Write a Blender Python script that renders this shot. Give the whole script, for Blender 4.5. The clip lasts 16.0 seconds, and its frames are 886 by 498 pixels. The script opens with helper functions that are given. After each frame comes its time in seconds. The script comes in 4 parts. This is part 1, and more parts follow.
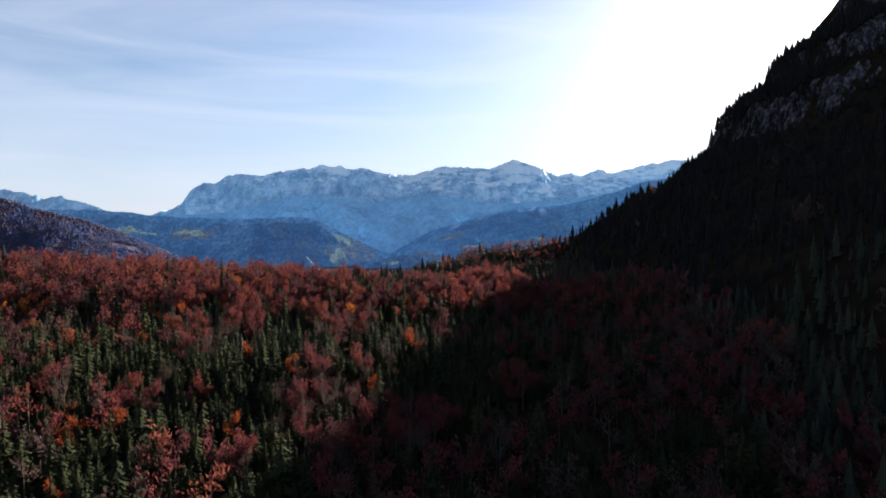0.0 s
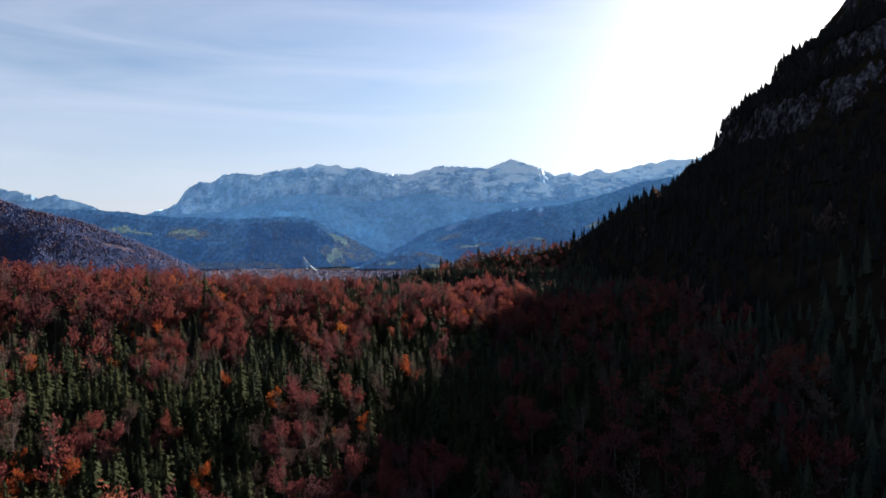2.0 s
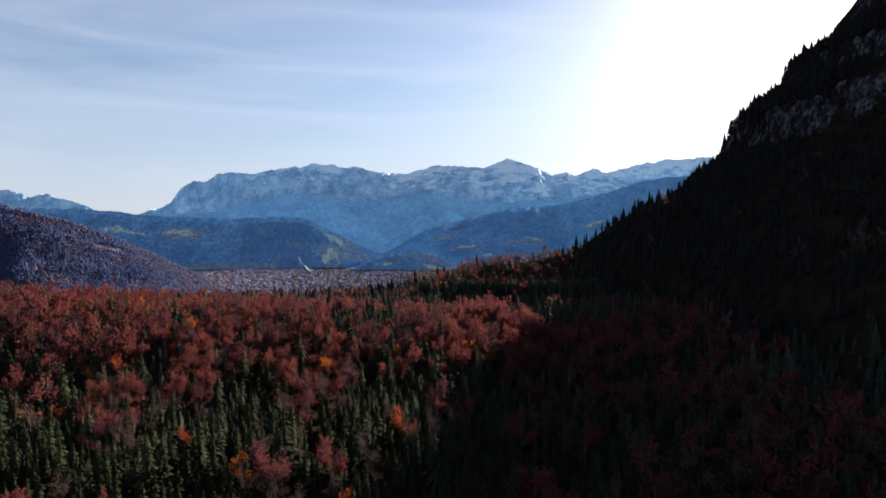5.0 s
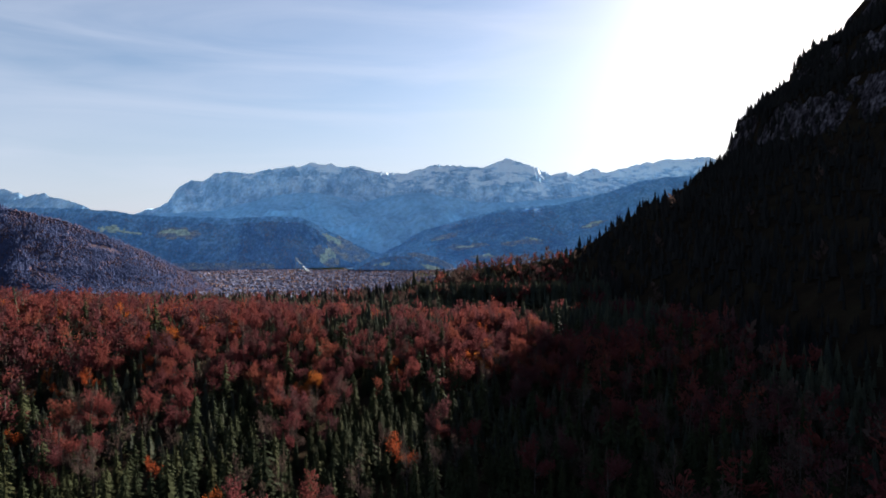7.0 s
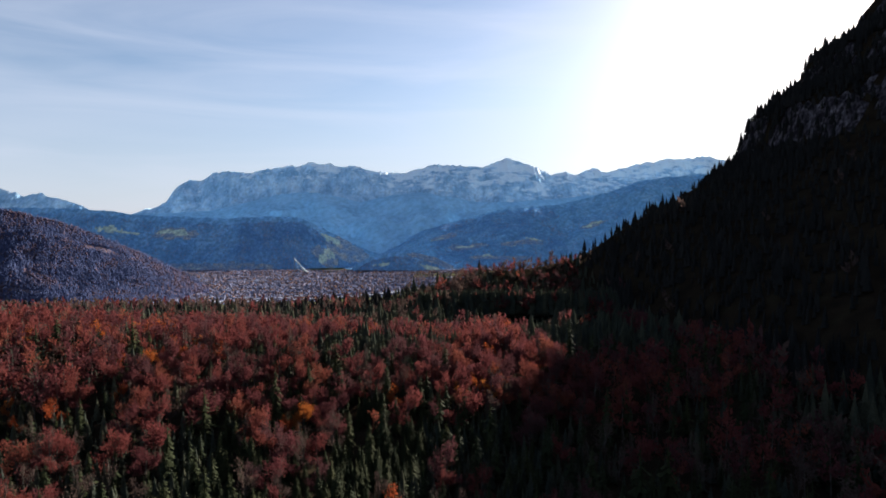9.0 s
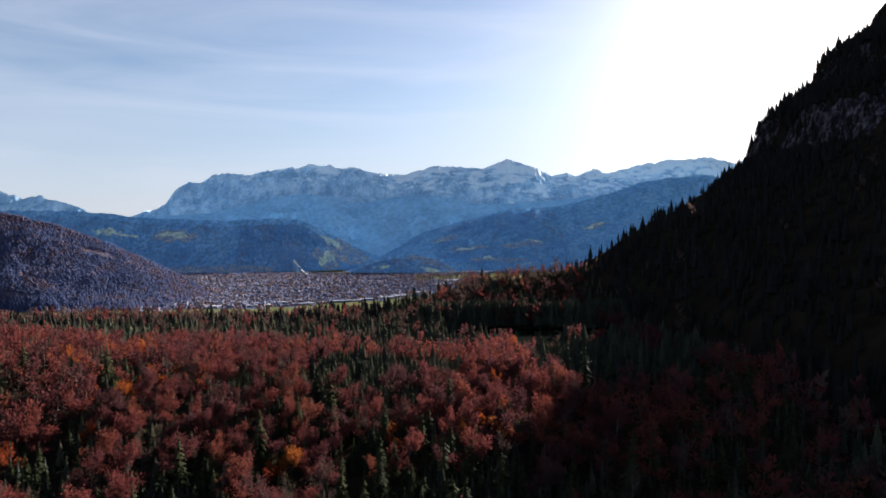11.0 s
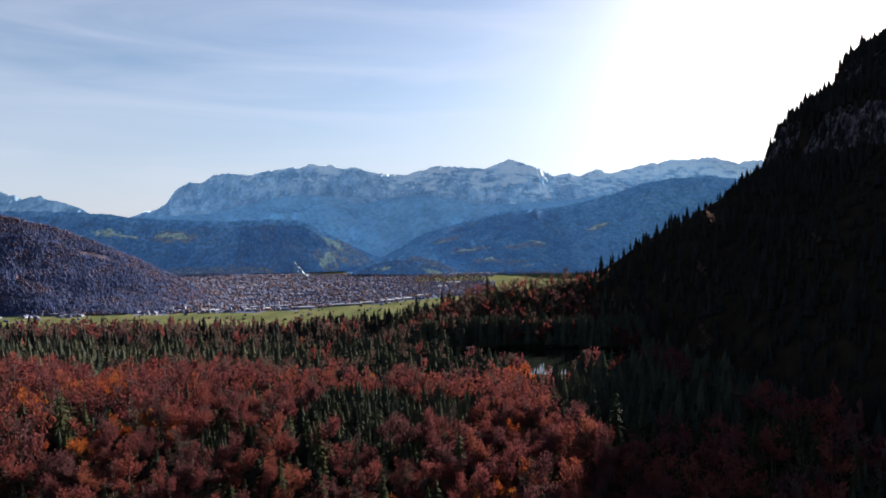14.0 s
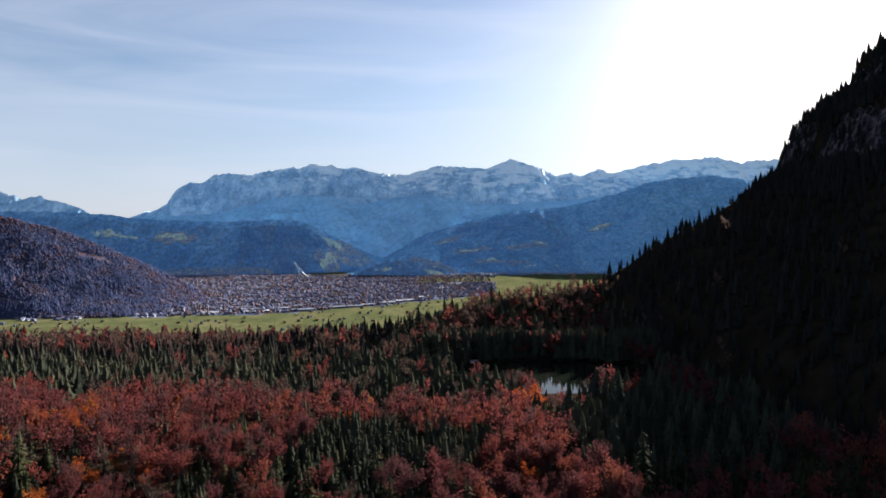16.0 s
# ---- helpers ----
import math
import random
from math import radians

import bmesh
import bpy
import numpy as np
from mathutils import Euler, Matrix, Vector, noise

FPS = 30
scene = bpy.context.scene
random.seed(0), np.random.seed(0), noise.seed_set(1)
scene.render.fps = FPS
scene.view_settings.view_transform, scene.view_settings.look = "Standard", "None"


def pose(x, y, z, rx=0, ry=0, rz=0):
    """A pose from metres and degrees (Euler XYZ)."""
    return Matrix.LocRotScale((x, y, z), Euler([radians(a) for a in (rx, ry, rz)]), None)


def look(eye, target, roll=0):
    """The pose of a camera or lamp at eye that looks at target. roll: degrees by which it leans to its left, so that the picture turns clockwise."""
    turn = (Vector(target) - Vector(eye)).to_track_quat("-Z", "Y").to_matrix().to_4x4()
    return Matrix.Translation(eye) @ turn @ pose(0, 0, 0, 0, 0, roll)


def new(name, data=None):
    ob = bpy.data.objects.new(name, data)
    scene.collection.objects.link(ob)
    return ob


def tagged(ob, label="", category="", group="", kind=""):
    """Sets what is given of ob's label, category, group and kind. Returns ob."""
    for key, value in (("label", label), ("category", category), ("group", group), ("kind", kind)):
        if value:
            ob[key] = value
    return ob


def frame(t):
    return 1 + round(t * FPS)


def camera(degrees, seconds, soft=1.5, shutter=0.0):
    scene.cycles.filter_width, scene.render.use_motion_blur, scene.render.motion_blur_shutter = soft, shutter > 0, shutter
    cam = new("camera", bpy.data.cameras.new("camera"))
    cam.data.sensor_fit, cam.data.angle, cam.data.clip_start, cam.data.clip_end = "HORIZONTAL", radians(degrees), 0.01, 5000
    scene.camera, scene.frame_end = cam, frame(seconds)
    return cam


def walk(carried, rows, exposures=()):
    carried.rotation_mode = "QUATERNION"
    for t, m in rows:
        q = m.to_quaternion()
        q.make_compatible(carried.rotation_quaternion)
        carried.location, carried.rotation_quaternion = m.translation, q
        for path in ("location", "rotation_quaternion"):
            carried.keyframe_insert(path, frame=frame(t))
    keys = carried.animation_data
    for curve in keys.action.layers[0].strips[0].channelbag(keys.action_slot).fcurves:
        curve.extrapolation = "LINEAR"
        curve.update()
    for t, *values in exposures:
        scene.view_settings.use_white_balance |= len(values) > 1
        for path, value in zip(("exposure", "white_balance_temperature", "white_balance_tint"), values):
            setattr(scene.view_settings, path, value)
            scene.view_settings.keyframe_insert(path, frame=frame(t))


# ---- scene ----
cam = camera(76.0, 16.0, soft=1.8)
PATH = [
    (0.0, pose(0.00, 0.00, 48.00, 88.60, 0.44, 0.84)),
    (0.5, pose(-0.44, 5.20, 49.81, 88.52, 0.41, 0.77)),
    (1.0, pose(-0.57, 10.25, 51.47, 88.51, 0.41, 0.71)),
    (1.5, pose(-0.62, 15.31, 53.08, 88.49, 0.42, 0.66)),
    (2.0, pose(-0.75, 20.37, 54.79, 88.48, 0.41, 0.58)),
    (2.5, pose(-0.92, 25.33, 56.51, 88.45, 0.43, 0.48)),
    (3.0, pose(-0.94, 30.23, 58.44, 88.40, 0.39, 0.42)),
    (3.5, pose(-1.26, 35.17, 60.17, 88.38, 0.39, 0.33)),
    (4.0, pose(-1.46, 40.27, 61.83, 88.37, 0.38, 0.26)),
    (6.5, pose(-2.52, 64.80, 65.09, 88.34, 0.30, 0.11)),
    (7.0, pose(-2.90, 69.63, 65.04, 88.33, 0.30, 0.05)),
    (7.5, pose(-3.16, 74.77, 65.88, 88.29, 0.31, 0.05)),
    (8.0, pose(-3.72, 79.95, 67.37, 88.25, 0.26, -0.02)),
    (8.5, pose(-4.10, 84.75, 68.90, 88.24, 0.26, -0.03)),
    (9.0, pose(-4.42, 89.82, 70.33, 88.26, 0.30, -0.02)),
    (11.5, pose(-5.77, 114.74, 78.07, 88.36, 0.45, 0.03)),
    (12.0, pose(-6.16, 119.65, 79.71, 88.34, 0.45, 0.05)),
    (12.5, pose(-6.52, 124.56, 81.17, 88.33, 0.44, 0.08)),
    (13.0, pose(-6.86, 129.57, 82.67, 88.32, 0.44, 0.10)),
    (13.5, pose(-7.35, 134.52, 84.24, 88.31, 0.43, 0.12)),
    (14.0, pose(-7.67, 139.43, 85.81, 88.30, 0.43, 0.15)),
    (14.5, pose(-8.05, 144.44, 87.33, 88.28, 0.43, 0.17)),
    (15.0, pose(-8.26, 149.53, 88.84, 88.26, 0.42, 0.23)),
    (15.5, pose(-8.57, 154.72, 90.32, 88.26, 0.42, 0.26)),
    (16.0, pose(-9.13, 160.00, 91.61, 88.25, 0.42, 0.27)),
]
walk(cam, PATH, exposures=[(0.0, 2.46, 6550, 12), (1.5, 2.40, 6550, 12), (3.0, 2.26, 6550, 12), (16.0, 2.26, 6550, 12)])

# ---- sky, sun ----
SUN_AZ, SUN_EL = radians(40.0), radians(21.9)   # clockwise from +y, above the horizon
SKY_STRENGTH, SUN_STRENGTH = 0.032, 5.0

world = bpy.data.worlds.new("sky")
world.use_nodes = True
scene.world = world
wn, wl = world.node_tree.nodes, world.node_tree.links
wn.clear()
sky = wn.new("ShaderNodeTexSky")
sky.sky_type = "NISHITA"
sky.sun_disc = False
sky.sun_elevation, sky.sun_rotation = SUN_EL, SUN_AZ
sky.altitude, sky.air_density, sky.dust_density, sky.ozone_density = 900, 1.0, 1.7, 1.7
bg = wn.new("ShaderNodeBackground")
bg.inputs["Strength"].default_value = SKY_STRENGTH
out = wn.new("ShaderNodeOutputWorld")
# thin cirrus: long streaks across the sky
tc = wn.new("ShaderNodeTexCoord")
mp = wn.new("ShaderNodeMapping")
mp.inputs["Rotation"].default_value = (0.0, radians(14), 0.0)
mp.inputs["Scale"].default_value = (1.1, 1.1, 9.0)
cn = wn.new("ShaderNodeTexNoise")
cn.inputs["Scale"].default_value, cn.inputs["Detail"].default_value = 1.6, 6.0
cn.inputs["Roughness"].default_value, cn.inputs["Distortion"].default_value = 0.52, 0.6
cr = wn.new("ShaderNodeMapRange")
cr.inputs["From Min"].default_value, cr.inputs["From Max"].default_value = 0.42, 0.76
cr.inputs["To Max"].default_value = 0.30
cm = wn.new("ShaderNodeMix")
cm.data_type = "RGBA"
cm.inputs[7].default_value = (6.5, 6.7, 7.5, 1.0)
wl.new(tc.outputs["Generated"], mp.inputs["Vector"])
wl.new(mp.outputs["Vector"], cn.inputs["Vector"])
wl.new(cn.outputs["Fac"], cr.inputs["Value"])
wl.new(cr.outputs["Result"], cm.inputs[0])
wl.new(sky.outputs["Color"], cm.inputs[6])
# milky air towards the horizon, all round
sz = wn.new("ShaderNodeSeparateXYZ")
wl.new(tc.outputs["Generated"], sz.inputs[0])
hz1 = wn.new("ShaderNodeMapRange")
hz1.inputs["From Min"].default_value, hz1.inputs["From Max"].default_value = 0.32, 0.02
hz1.inputs["To Max"].default_value = 0.66
hz1.interpolation_type = "SMOOTHSTEP"
wl.new(sz.outputs["Z"], hz1.inputs["Value"])
hm = wn.new("ShaderNodeMix")
hm.data_type, hm.blend_type = "RGBA", "MIX"
hm.inputs[7].default_value = (3.85, 4.30, 5.35, 1.0)
wl.new(hz1.outputs["Result"], hm.inputs[0])
wl.new(cm.outputs[2], hm.inputs[6])
wl.new(hm.outputs[2], bg.inputs["Color"])
wl.new(bg.outputs["Background"], out.inputs["Surface"])

sun = new("sun", bpy.data.lights.new("sun", "SUN"))
sun.data.energy, sun.data.angle, sun.data.color = SUN_STRENGTH, radians(0.5), (1.0, 0.93, 0.84)
sun.matrix_world = look((0, 0, 0), (-math.sin(SUN_AZ) * math.cos(SUN_EL), -math.cos(SUN_AZ) * math.cos(SUN_EL), -math.sin(SUN_EL)))
sun.location = (600, 700, 900)


# ---- materials ----
def material(name, colours, scale=0.2, rough=0.9, fine=0.0, bump=0.0, translucent=0.0, vary=0.0, stops=(0.32, 0.5, 0.68), fine_scale=2.0, gloss=0.0, stretch=None):
    """Three colours mixed by a large noise, broken up by a fine one; optional bump, light through leaves, and change from object to object."""
    m = bpy.data.materials.new(name)
    m.use_nodes = True
    n, l = m.node_tree.nodes, m.node_tree.links
    b = n["Principled BSDF"]
    b.inputs["Roughness"].default_value = rough
    b.inputs["Specular IOR Level"].default_value = gloss
    g = n.new("ShaderNodeNewGeometry")
    big = n.new("ShaderNodeTexNoise")
    big.inputs["Scale"].default_value, big.inputs["Detail"].default_value = scale, 3.0
    place = g.outputs["Position"]
    if stretch:
        mp = n.new("ShaderNodeMapping")
        mp.inputs["Scale"].default_value = stretch
        l.new(place, mp.inputs["Vector"])
        place = mp.outputs["Vector"]
    l.new(place, big.inputs["Vector"])
    ramp = n.new("ShaderNodeValToRGB")
    while len(ramp.color_ramp.elements) < len(colours):
        ramp.color_ramp.elements.new(0.5)
    if vary:
        stops = [0.08 + 0.84 * i / (len(colours) - 1) for i in range(len(colours))]
    for e, c, p in zip(ramp.color_ramp.elements, colours, stops):
        e.color, e.position = (*c, 1), p
    fac = big.outputs["Fac"]
    if vary:
        # a tone of its own for each tree or roof
        info, tone = n.new("ShaderNodeObjectInfo"), n.new("ShaderNodeAttribute")
        tone.attribute_name = "tone"
        add, part_of, mixed = n.new("ShaderNodeMath"), n.new("ShaderNodeMath"), n.new("ShaderNodeMix")
        add.operation, part_of.operation = "ADD", "FRACT"
        l.new(info.outputs["Random"], add.inputs[0])
        l.new(tone.outputs["Fac"], add.inputs[1])
        l.new(add.outputs[0], part_of.inputs[0])
        mixed.inputs[0].default_value = vary
        l.new(fac, mixed.inputs[2])
        l.new(part_of.outputs[0], mixed.inputs[3])
        fac = mixed.outputs[0]
    l.new(fac, ramp.inputs["Fac"])
    colour = ramp.outputs["Color"]
    small = n.new("ShaderNodeTexNoise")
    small.inputs["Scale"].default_value, small.inputs["Detail"].default_value = fine_scale, 4.0
    l.new(place, small.inputs["Vector"])
    if fine:
        mr = n.new("ShaderNodeMapRange")
        mr.inputs["From Min"].default_value, mr.inputs["From Max"].default_value = 0.3, 0.7
        mr.inputs["To Min"].default_value, mr.inputs["To Max"].default_value = 1 - fine, 1 + fine
        l.new(small.outputs["Fac"], mr.inputs["Value"])
        mul = n.new("ShaderNodeMix")
        mul.data_type, mul.blend_type = "RGBA", "MULTIPLY"
        mul.inputs[0].default_value = 1.0
        l.new(colour, mul.inputs[6])
        l.new(mr.outputs["Result"], mul.inputs[7])
        colour = mul.outputs[2]
    l.new(colour, b.inputs["Base Color"])
    if bump:
        bp = n.new("ShaderNodeBump")
        bp.inputs["Strength"].default_value, bp.inputs["Distance"].default_value = 0.8, bump
        l.new(small.outputs["Fac"], bp.inputs["Height"])
        l.new(bp.outputs["Normal"], b.inputs["Normal"])
    if translucent:
        tr = n.new("ShaderNodeBsdfTranslucent")
        l.new(colour, tr.inputs["Color"])
        mix = n.new("ShaderNodeMixShader")
        mix.inputs["Fac"].default_value = translucent
        l.new(b.outputs["BSDF"], mix.inputs[1])
        l.new(tr.outputs["BSDF"], mix.inputs[2])
        l.new(mix.outputs["Shader"], n["Material Output"].inputs["Surface"])
    return m


M_BEECH = material("beech_leaves", ((0.062, 0.038, 0.037), (0.064, 0.0245, 0.027), (0.096, 0.0285, 0.029), (0.116, 0.0325, 0.028), (0.150, 0.051, 0.030)), 0.07, 0.8, 0.15, translucent=0.38, vary=0.65)
M_ORANGE = material("orange_leaves", ((0.15, 0.034, 0.018), (0.20, 0.046, 0.016), (0.24, 0.062, 0.017), (0.25, 0.088, 0.020)), 0.12, 0.75, 0.2, translucent=0.45, vary=0.7)
M_SPRUCE = material("spruce_needles", ((0.012, 0.017, 0.009), (0.018, 0.023, 0.011), (0.025, 0.029, 0.013), (0.036, 0.037, 0.016)), 0.07, 0.8, 0.25, translucent=0.22, vary=0.6, gloss=0.03)
# lighter, greyer copy of the spruce needles: haze put into the colour
M_SPRUCEHAZE = material("hazed_spruce_needles", ((0.038, 0.045, 0.038), (0.050, 0.058, 0.046), (0.066, 0.071, 0.050), (0.088, 0.086, 0.058)), 0.05, 0.85, 0.25, translucent=0.55, vary=0.6)
# greyer spruce copy for the flank, the tint of its shade in the colour
M_FLANKSHADE = material("shade_tinted_spruce_needles", ((0.015, 0.016, 0.016), (0.021, 0.021, 0.020), (0.030, 0.028, 0.026)), 0.05, 0.85, 0.25, translucent=0.30, vary=0.5)
M_TWIG = material("bare_twigs", ((0.045, 0.033, 0.030), (0.064, 0.043, 0.037), (0.085, 0.056, 0.045)), 0.2, 0.9, 0.2, translucent=0.3, vary=0.4)
M_BARK = material("bark", ((0.030, 0.024, 0.020), (0.050, 0.041, 0.035), (0.075, 0.065, 0.056)), 0.8, 0.95, 0.3, 0.03)
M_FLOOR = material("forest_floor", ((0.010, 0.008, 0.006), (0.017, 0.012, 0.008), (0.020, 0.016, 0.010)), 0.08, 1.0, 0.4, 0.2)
M_MEADOW = material("meadow_grass", ((0.046, 0.054, 0.026), (0.060, 0.068, 0.031), (0.085, 0.082, 0.044)), 0.012, 1.0, 0.25, fine_scale=0.1)
# ground of the town, its colour turned blue to stand in for haze
M_TOWN = material("hazed_town_ground", ((0.048, 0.070, 0.130), (0.072, 0.090, 0.152), (0.115, 0.115, 0.160)), 0.03, 1.0, 0.4, fine_scale=0.12)
M_GRAVEL = material("shore_gravel", ((0.30, 0.27, 0.23), (0.42, 0.38, 0.32), (0.5, 0.46, 0.40)), 0.4, 0.95, 0.2, 0.05)
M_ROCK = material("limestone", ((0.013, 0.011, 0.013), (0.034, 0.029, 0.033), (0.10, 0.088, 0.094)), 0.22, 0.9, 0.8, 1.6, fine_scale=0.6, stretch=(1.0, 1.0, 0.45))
# forest of the far hills: distance haze mixed into the colours as pale blue
M_HILL = material("hazed_hill_forest", ((0.140, 0.310, 0.510), (0.180, 0.380, 0.590), (0.230, 0.430, 0.620)), 0.012, 1.0, 0.34, 0.6, fine_scale=0.05, stops=(0.34, 0.52, 0.70))
M_FARFLANK = material("hazed_flank_forest", ((0.150, 0.335, 0.530), (0.180, 0.390, 0.590), (0.225, 0.430, 0.620)), 0.012, 1.0, 0.26, 0.6, fine_scale=0.05, stops=(0.34, 0.52, 0.70))
# valley conifers and west hillside: blue haze tinted into both colours
M_NEARHILL = material("hazed_valley_conifers", ((0.036, 0.049, 0.106), (0.044, 0.057, 0.112), (0.056, 0.063, 0.112)), 0.010, 1.0, 0.2, fine_scale=0.1, vary=0.35)
M_HILLSIDE = material("hazed_wooded_hillside", ((0.036, 0.046, 0.094), (0.046, 0.052, 0.098), (0.064, 0.058, 0.092)), 0.012, 1.0, 0.25, fine_scale=0.14)
# autumn wood on unlit slopes: sunlight and haze put into its pale colour
M_LITWOOD = material("sunlit_autumn_wood", ((0.170, 0.270, 0.420), (0.250, 0.320, 0.400), (0.380, 0.370, 0.360)), 0.03, 1.0, 0.5, fine_scale=0.12, stops=(0.36, 0.52, 0.66))
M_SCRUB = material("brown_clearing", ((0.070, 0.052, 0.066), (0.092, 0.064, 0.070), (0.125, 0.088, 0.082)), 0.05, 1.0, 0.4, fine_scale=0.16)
# conifers on those hills, with the same haze blue in their colour
M_HILLTREE = material("hazed_hill_conifers", ((0.120, 0.250, 0.470), (0.150, 0.300, 0.530), (0.190, 0.340, 0.560)), 0.010, 1.0, 0.15, fine_scale=0.1, stops=(0.34, 0.52, 0.70))
# beeches of the west hill, brown shifted towards the blue of haze
M_HILLRUST = material("hazed_hill_beeches", ((0.054, 0.050, 0.080), (0.072, 0.053, 0.072), (0.100, 0.064, 0.066)), 0.02, 1.0, 0.3, fine_scale=0.1, vary=0.6)
# far beeches, bluer than their leaves: haze put into the colour
M_FARRUST = material("hazed_far_beeches", ((0.200, 0.290, 0.440), (0.280, 0.310, 0.400), (0.420, 0.350, 0.360)), 0.02, 1.0, 0.3, fine_scale=0.1, vary=0.6)
# town trees in autumn tones, some haze blue added to the colour
M_TOWNTREE = material("hazed_town_foliage", ((0.050, 0.054, 0.080), (0.090, 0.064, 0.068), (0.170, 0.096, 0.055)), 0.03, 1.0, 0.3, fine_scale=0.1, vary=0.7)
# clearings on shaded faces, brightened in the colour for sunlight and haze
M_HILLMEADOW = material("sunlit_hill_meadow", ((0.38, 0.50, 0.48), (0.48, 0.58, 0.48), (0.58, 0.62, 0.50)), 0.03, 1.0, 0.4, fine_scale=0.06)
# foothill forest, palest, with the most haze in its colour
M_FOOT = material("hazed_far_forest", ((0.235, 0.450, 0.640), (0.265, 0.490, 0.680), (0.310, 0.540, 0.720)), 0.006, 1.0, 0.15, 0.6, fine_scale=0.03)
# plaster and tiles with the valley's blue haze put into their colours
M_WALL = material("hazed_house_plaster", ((0.09, 0.11, 0.15), (0.14, 0.15, 0.20), (0.30, 0.31, 0.36)), 0.03, 0.9, 0.1, vary=0.6)
M_ROOF = material("hazed_roof_tiles", ((0.045, 0.055, 0.100), (0.072, 0.080, 0.126), (0.125, 0.120, 0.158)), 0.03, 0.9, 0.15, vary=0.4)
M_BARN = material("barn_boards", ((0.05, 0.035, 0.025), (0.08, 0.055, 0.04), (0.11, 0.08, 0.06)), 0.1, 0.95, 0.2)
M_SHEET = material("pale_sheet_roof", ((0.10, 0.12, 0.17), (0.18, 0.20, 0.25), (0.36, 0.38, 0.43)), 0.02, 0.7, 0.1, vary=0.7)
M_STEEL = material("pale_steel", ((0.20, 0.26, 0.30), (0.25, 0.31, 0.35), (0.30, 0.36, 0.40)), 0.05, 0.6, 0.1)


def rock_snow():
    """Bare limestone in steep ribs, with snow in gullies and on ledges below the crest; haze blue is put into both
    colours.
    """
    m = material("hazed_alpine_rock", ((0.25, 0.43, 0.60), (0.36, 0.55, 0.71), (0.50, 0.67, 0.79)), 0.013, 0.95, 0.20, 1.5, fine_scale=0.05, stretch=(1.0, 0.5, 0.75), stops=(0.36, 0.50, 0.66))
    n, l = m.node_tree.nodes, m.node_tree.links
    b = n["Principled BSDF"]
    old = b.inputs["Base Color"].links[0].from_socket
    g = n.new("ShaderNodeNewGeometry")
    pos = n.new("ShaderNodeSeparateXYZ")
    l.new(g.outputs["Position"], pos.inputs[0])
    hi = n.new("ShaderNodeMapRange")
    hi.inputs["From Min"].default_value, hi.inputs["From Max"].default_value = 330, 640
    hi.inputs["To Min"].default_value, hi.inputs["To Max"].default_value = -0.10, 0.06
    l.new(pos.outputs["Z"], hi.inputs["Value"])
    east = n.new("ShaderNodeMapRange")   # more snow towards the higher peaks
    east.inputs["From Min"].default_value, east.inputs["From Max"].default_value = -1600, 700
    east.inputs["To Min"].default_value, east.inputs["To Max"].default_value = -0.05, 0.035
    l.new(pos.outputs["X"], east.inputs["Value"])
    total = None
    for scale, angle, stretch in ((0.010, 30, (0.7, 0.4, 1.5)), (0.022, -38, (0.45, 0.4, 1.6))):
        lean = n.new("ShaderNodeMapping")
        lean.inputs["Rotation"].default_value, lean.inputs["Scale"].default_value = (0, radians(angle), 0), stretch
        no = n.new("ShaderNodeTexNoise")
        no.inputs["Scale"].default_value, no.inputs["Detail"].default_value, no.inputs["Roughness"].default_value = scale, 7.0, 0.62
        l.new(g.outputs["Position"], lean.inputs["Vector"])
        l.new(lean.outputs["Vector"], no.inputs["Vector"])
        if total is None:
            total = no.outputs["Fac"]
        else:
            top = n.new("ShaderNodeMath")
            top.operation = "MAXIMUM"
            l.new(total, top.inputs[0])
            l.new(no.outputs["Fac"], top.inputs[1])
            total = top.outputs[0]
    for extra in (hi, east):
        add = n.new("ShaderNodeMath")
        add.operation = "ADD"
        l.new(total, add.inputs[0])
        l.new(extra.outputs["Result"], add.inputs[1])
        total = add.outputs[0]
    st = n.new("ShaderNodeMapRange")
    st.inputs["From Min"].default_value, st.inputs["From Max"].default_value = 0.53, 0.60
    st.inputs["To Max"].default_value = 0.92
    l.new(total, st.inputs["Value"])
    mix = n.new("ShaderNodeMix")
    mix.data_type = "RGBA"
    l.new(st.outputs["Result"], mix.inputs[0])
    l.new(old, mix.inputs[6])
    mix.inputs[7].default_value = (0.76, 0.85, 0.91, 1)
    l.new(mix.outputs[2], b.inputs["Base Color"])
    return m


M_ALPINE = rock_snow()


def water():
    m = bpy.data.materials.new("lake_water")
    m.use_nodes = True
    n, l = m.node_tree.nodes, m.node_tree.links
    b = n["Principled BSDF"]
    b.inputs["Base Color"].default_value = (0.006, 0.008, 0.006, 1)
    b.inputs["Roughness"].default_value, b.inputs["IOR"].default_value = 0.03, 1.33
    no = n.new("ShaderNodeTexNoise")
    no.inputs["Scale"].default_value, no.inputs["Detail"].default_value = 0.5, 3.0
    g = n.new("ShaderNodeNewGeometry")
    l.new(g.outputs["Position"], no.inputs["Vector"])
    bp = n.new("ShaderNodeBump")
    bp.inputs["Strength"].default_value, bp.inputs["Distance"].default_value = 0.03, 0.02
    l.new(no.outputs["Fac"], bp.inputs["Height"])
    l.new(bp.outputs["Normal"], b.inputs["Normal"])
    return m


M_WATER = water()

# ---- helpers for meshes ----
rng = np.random.default_rng(7)


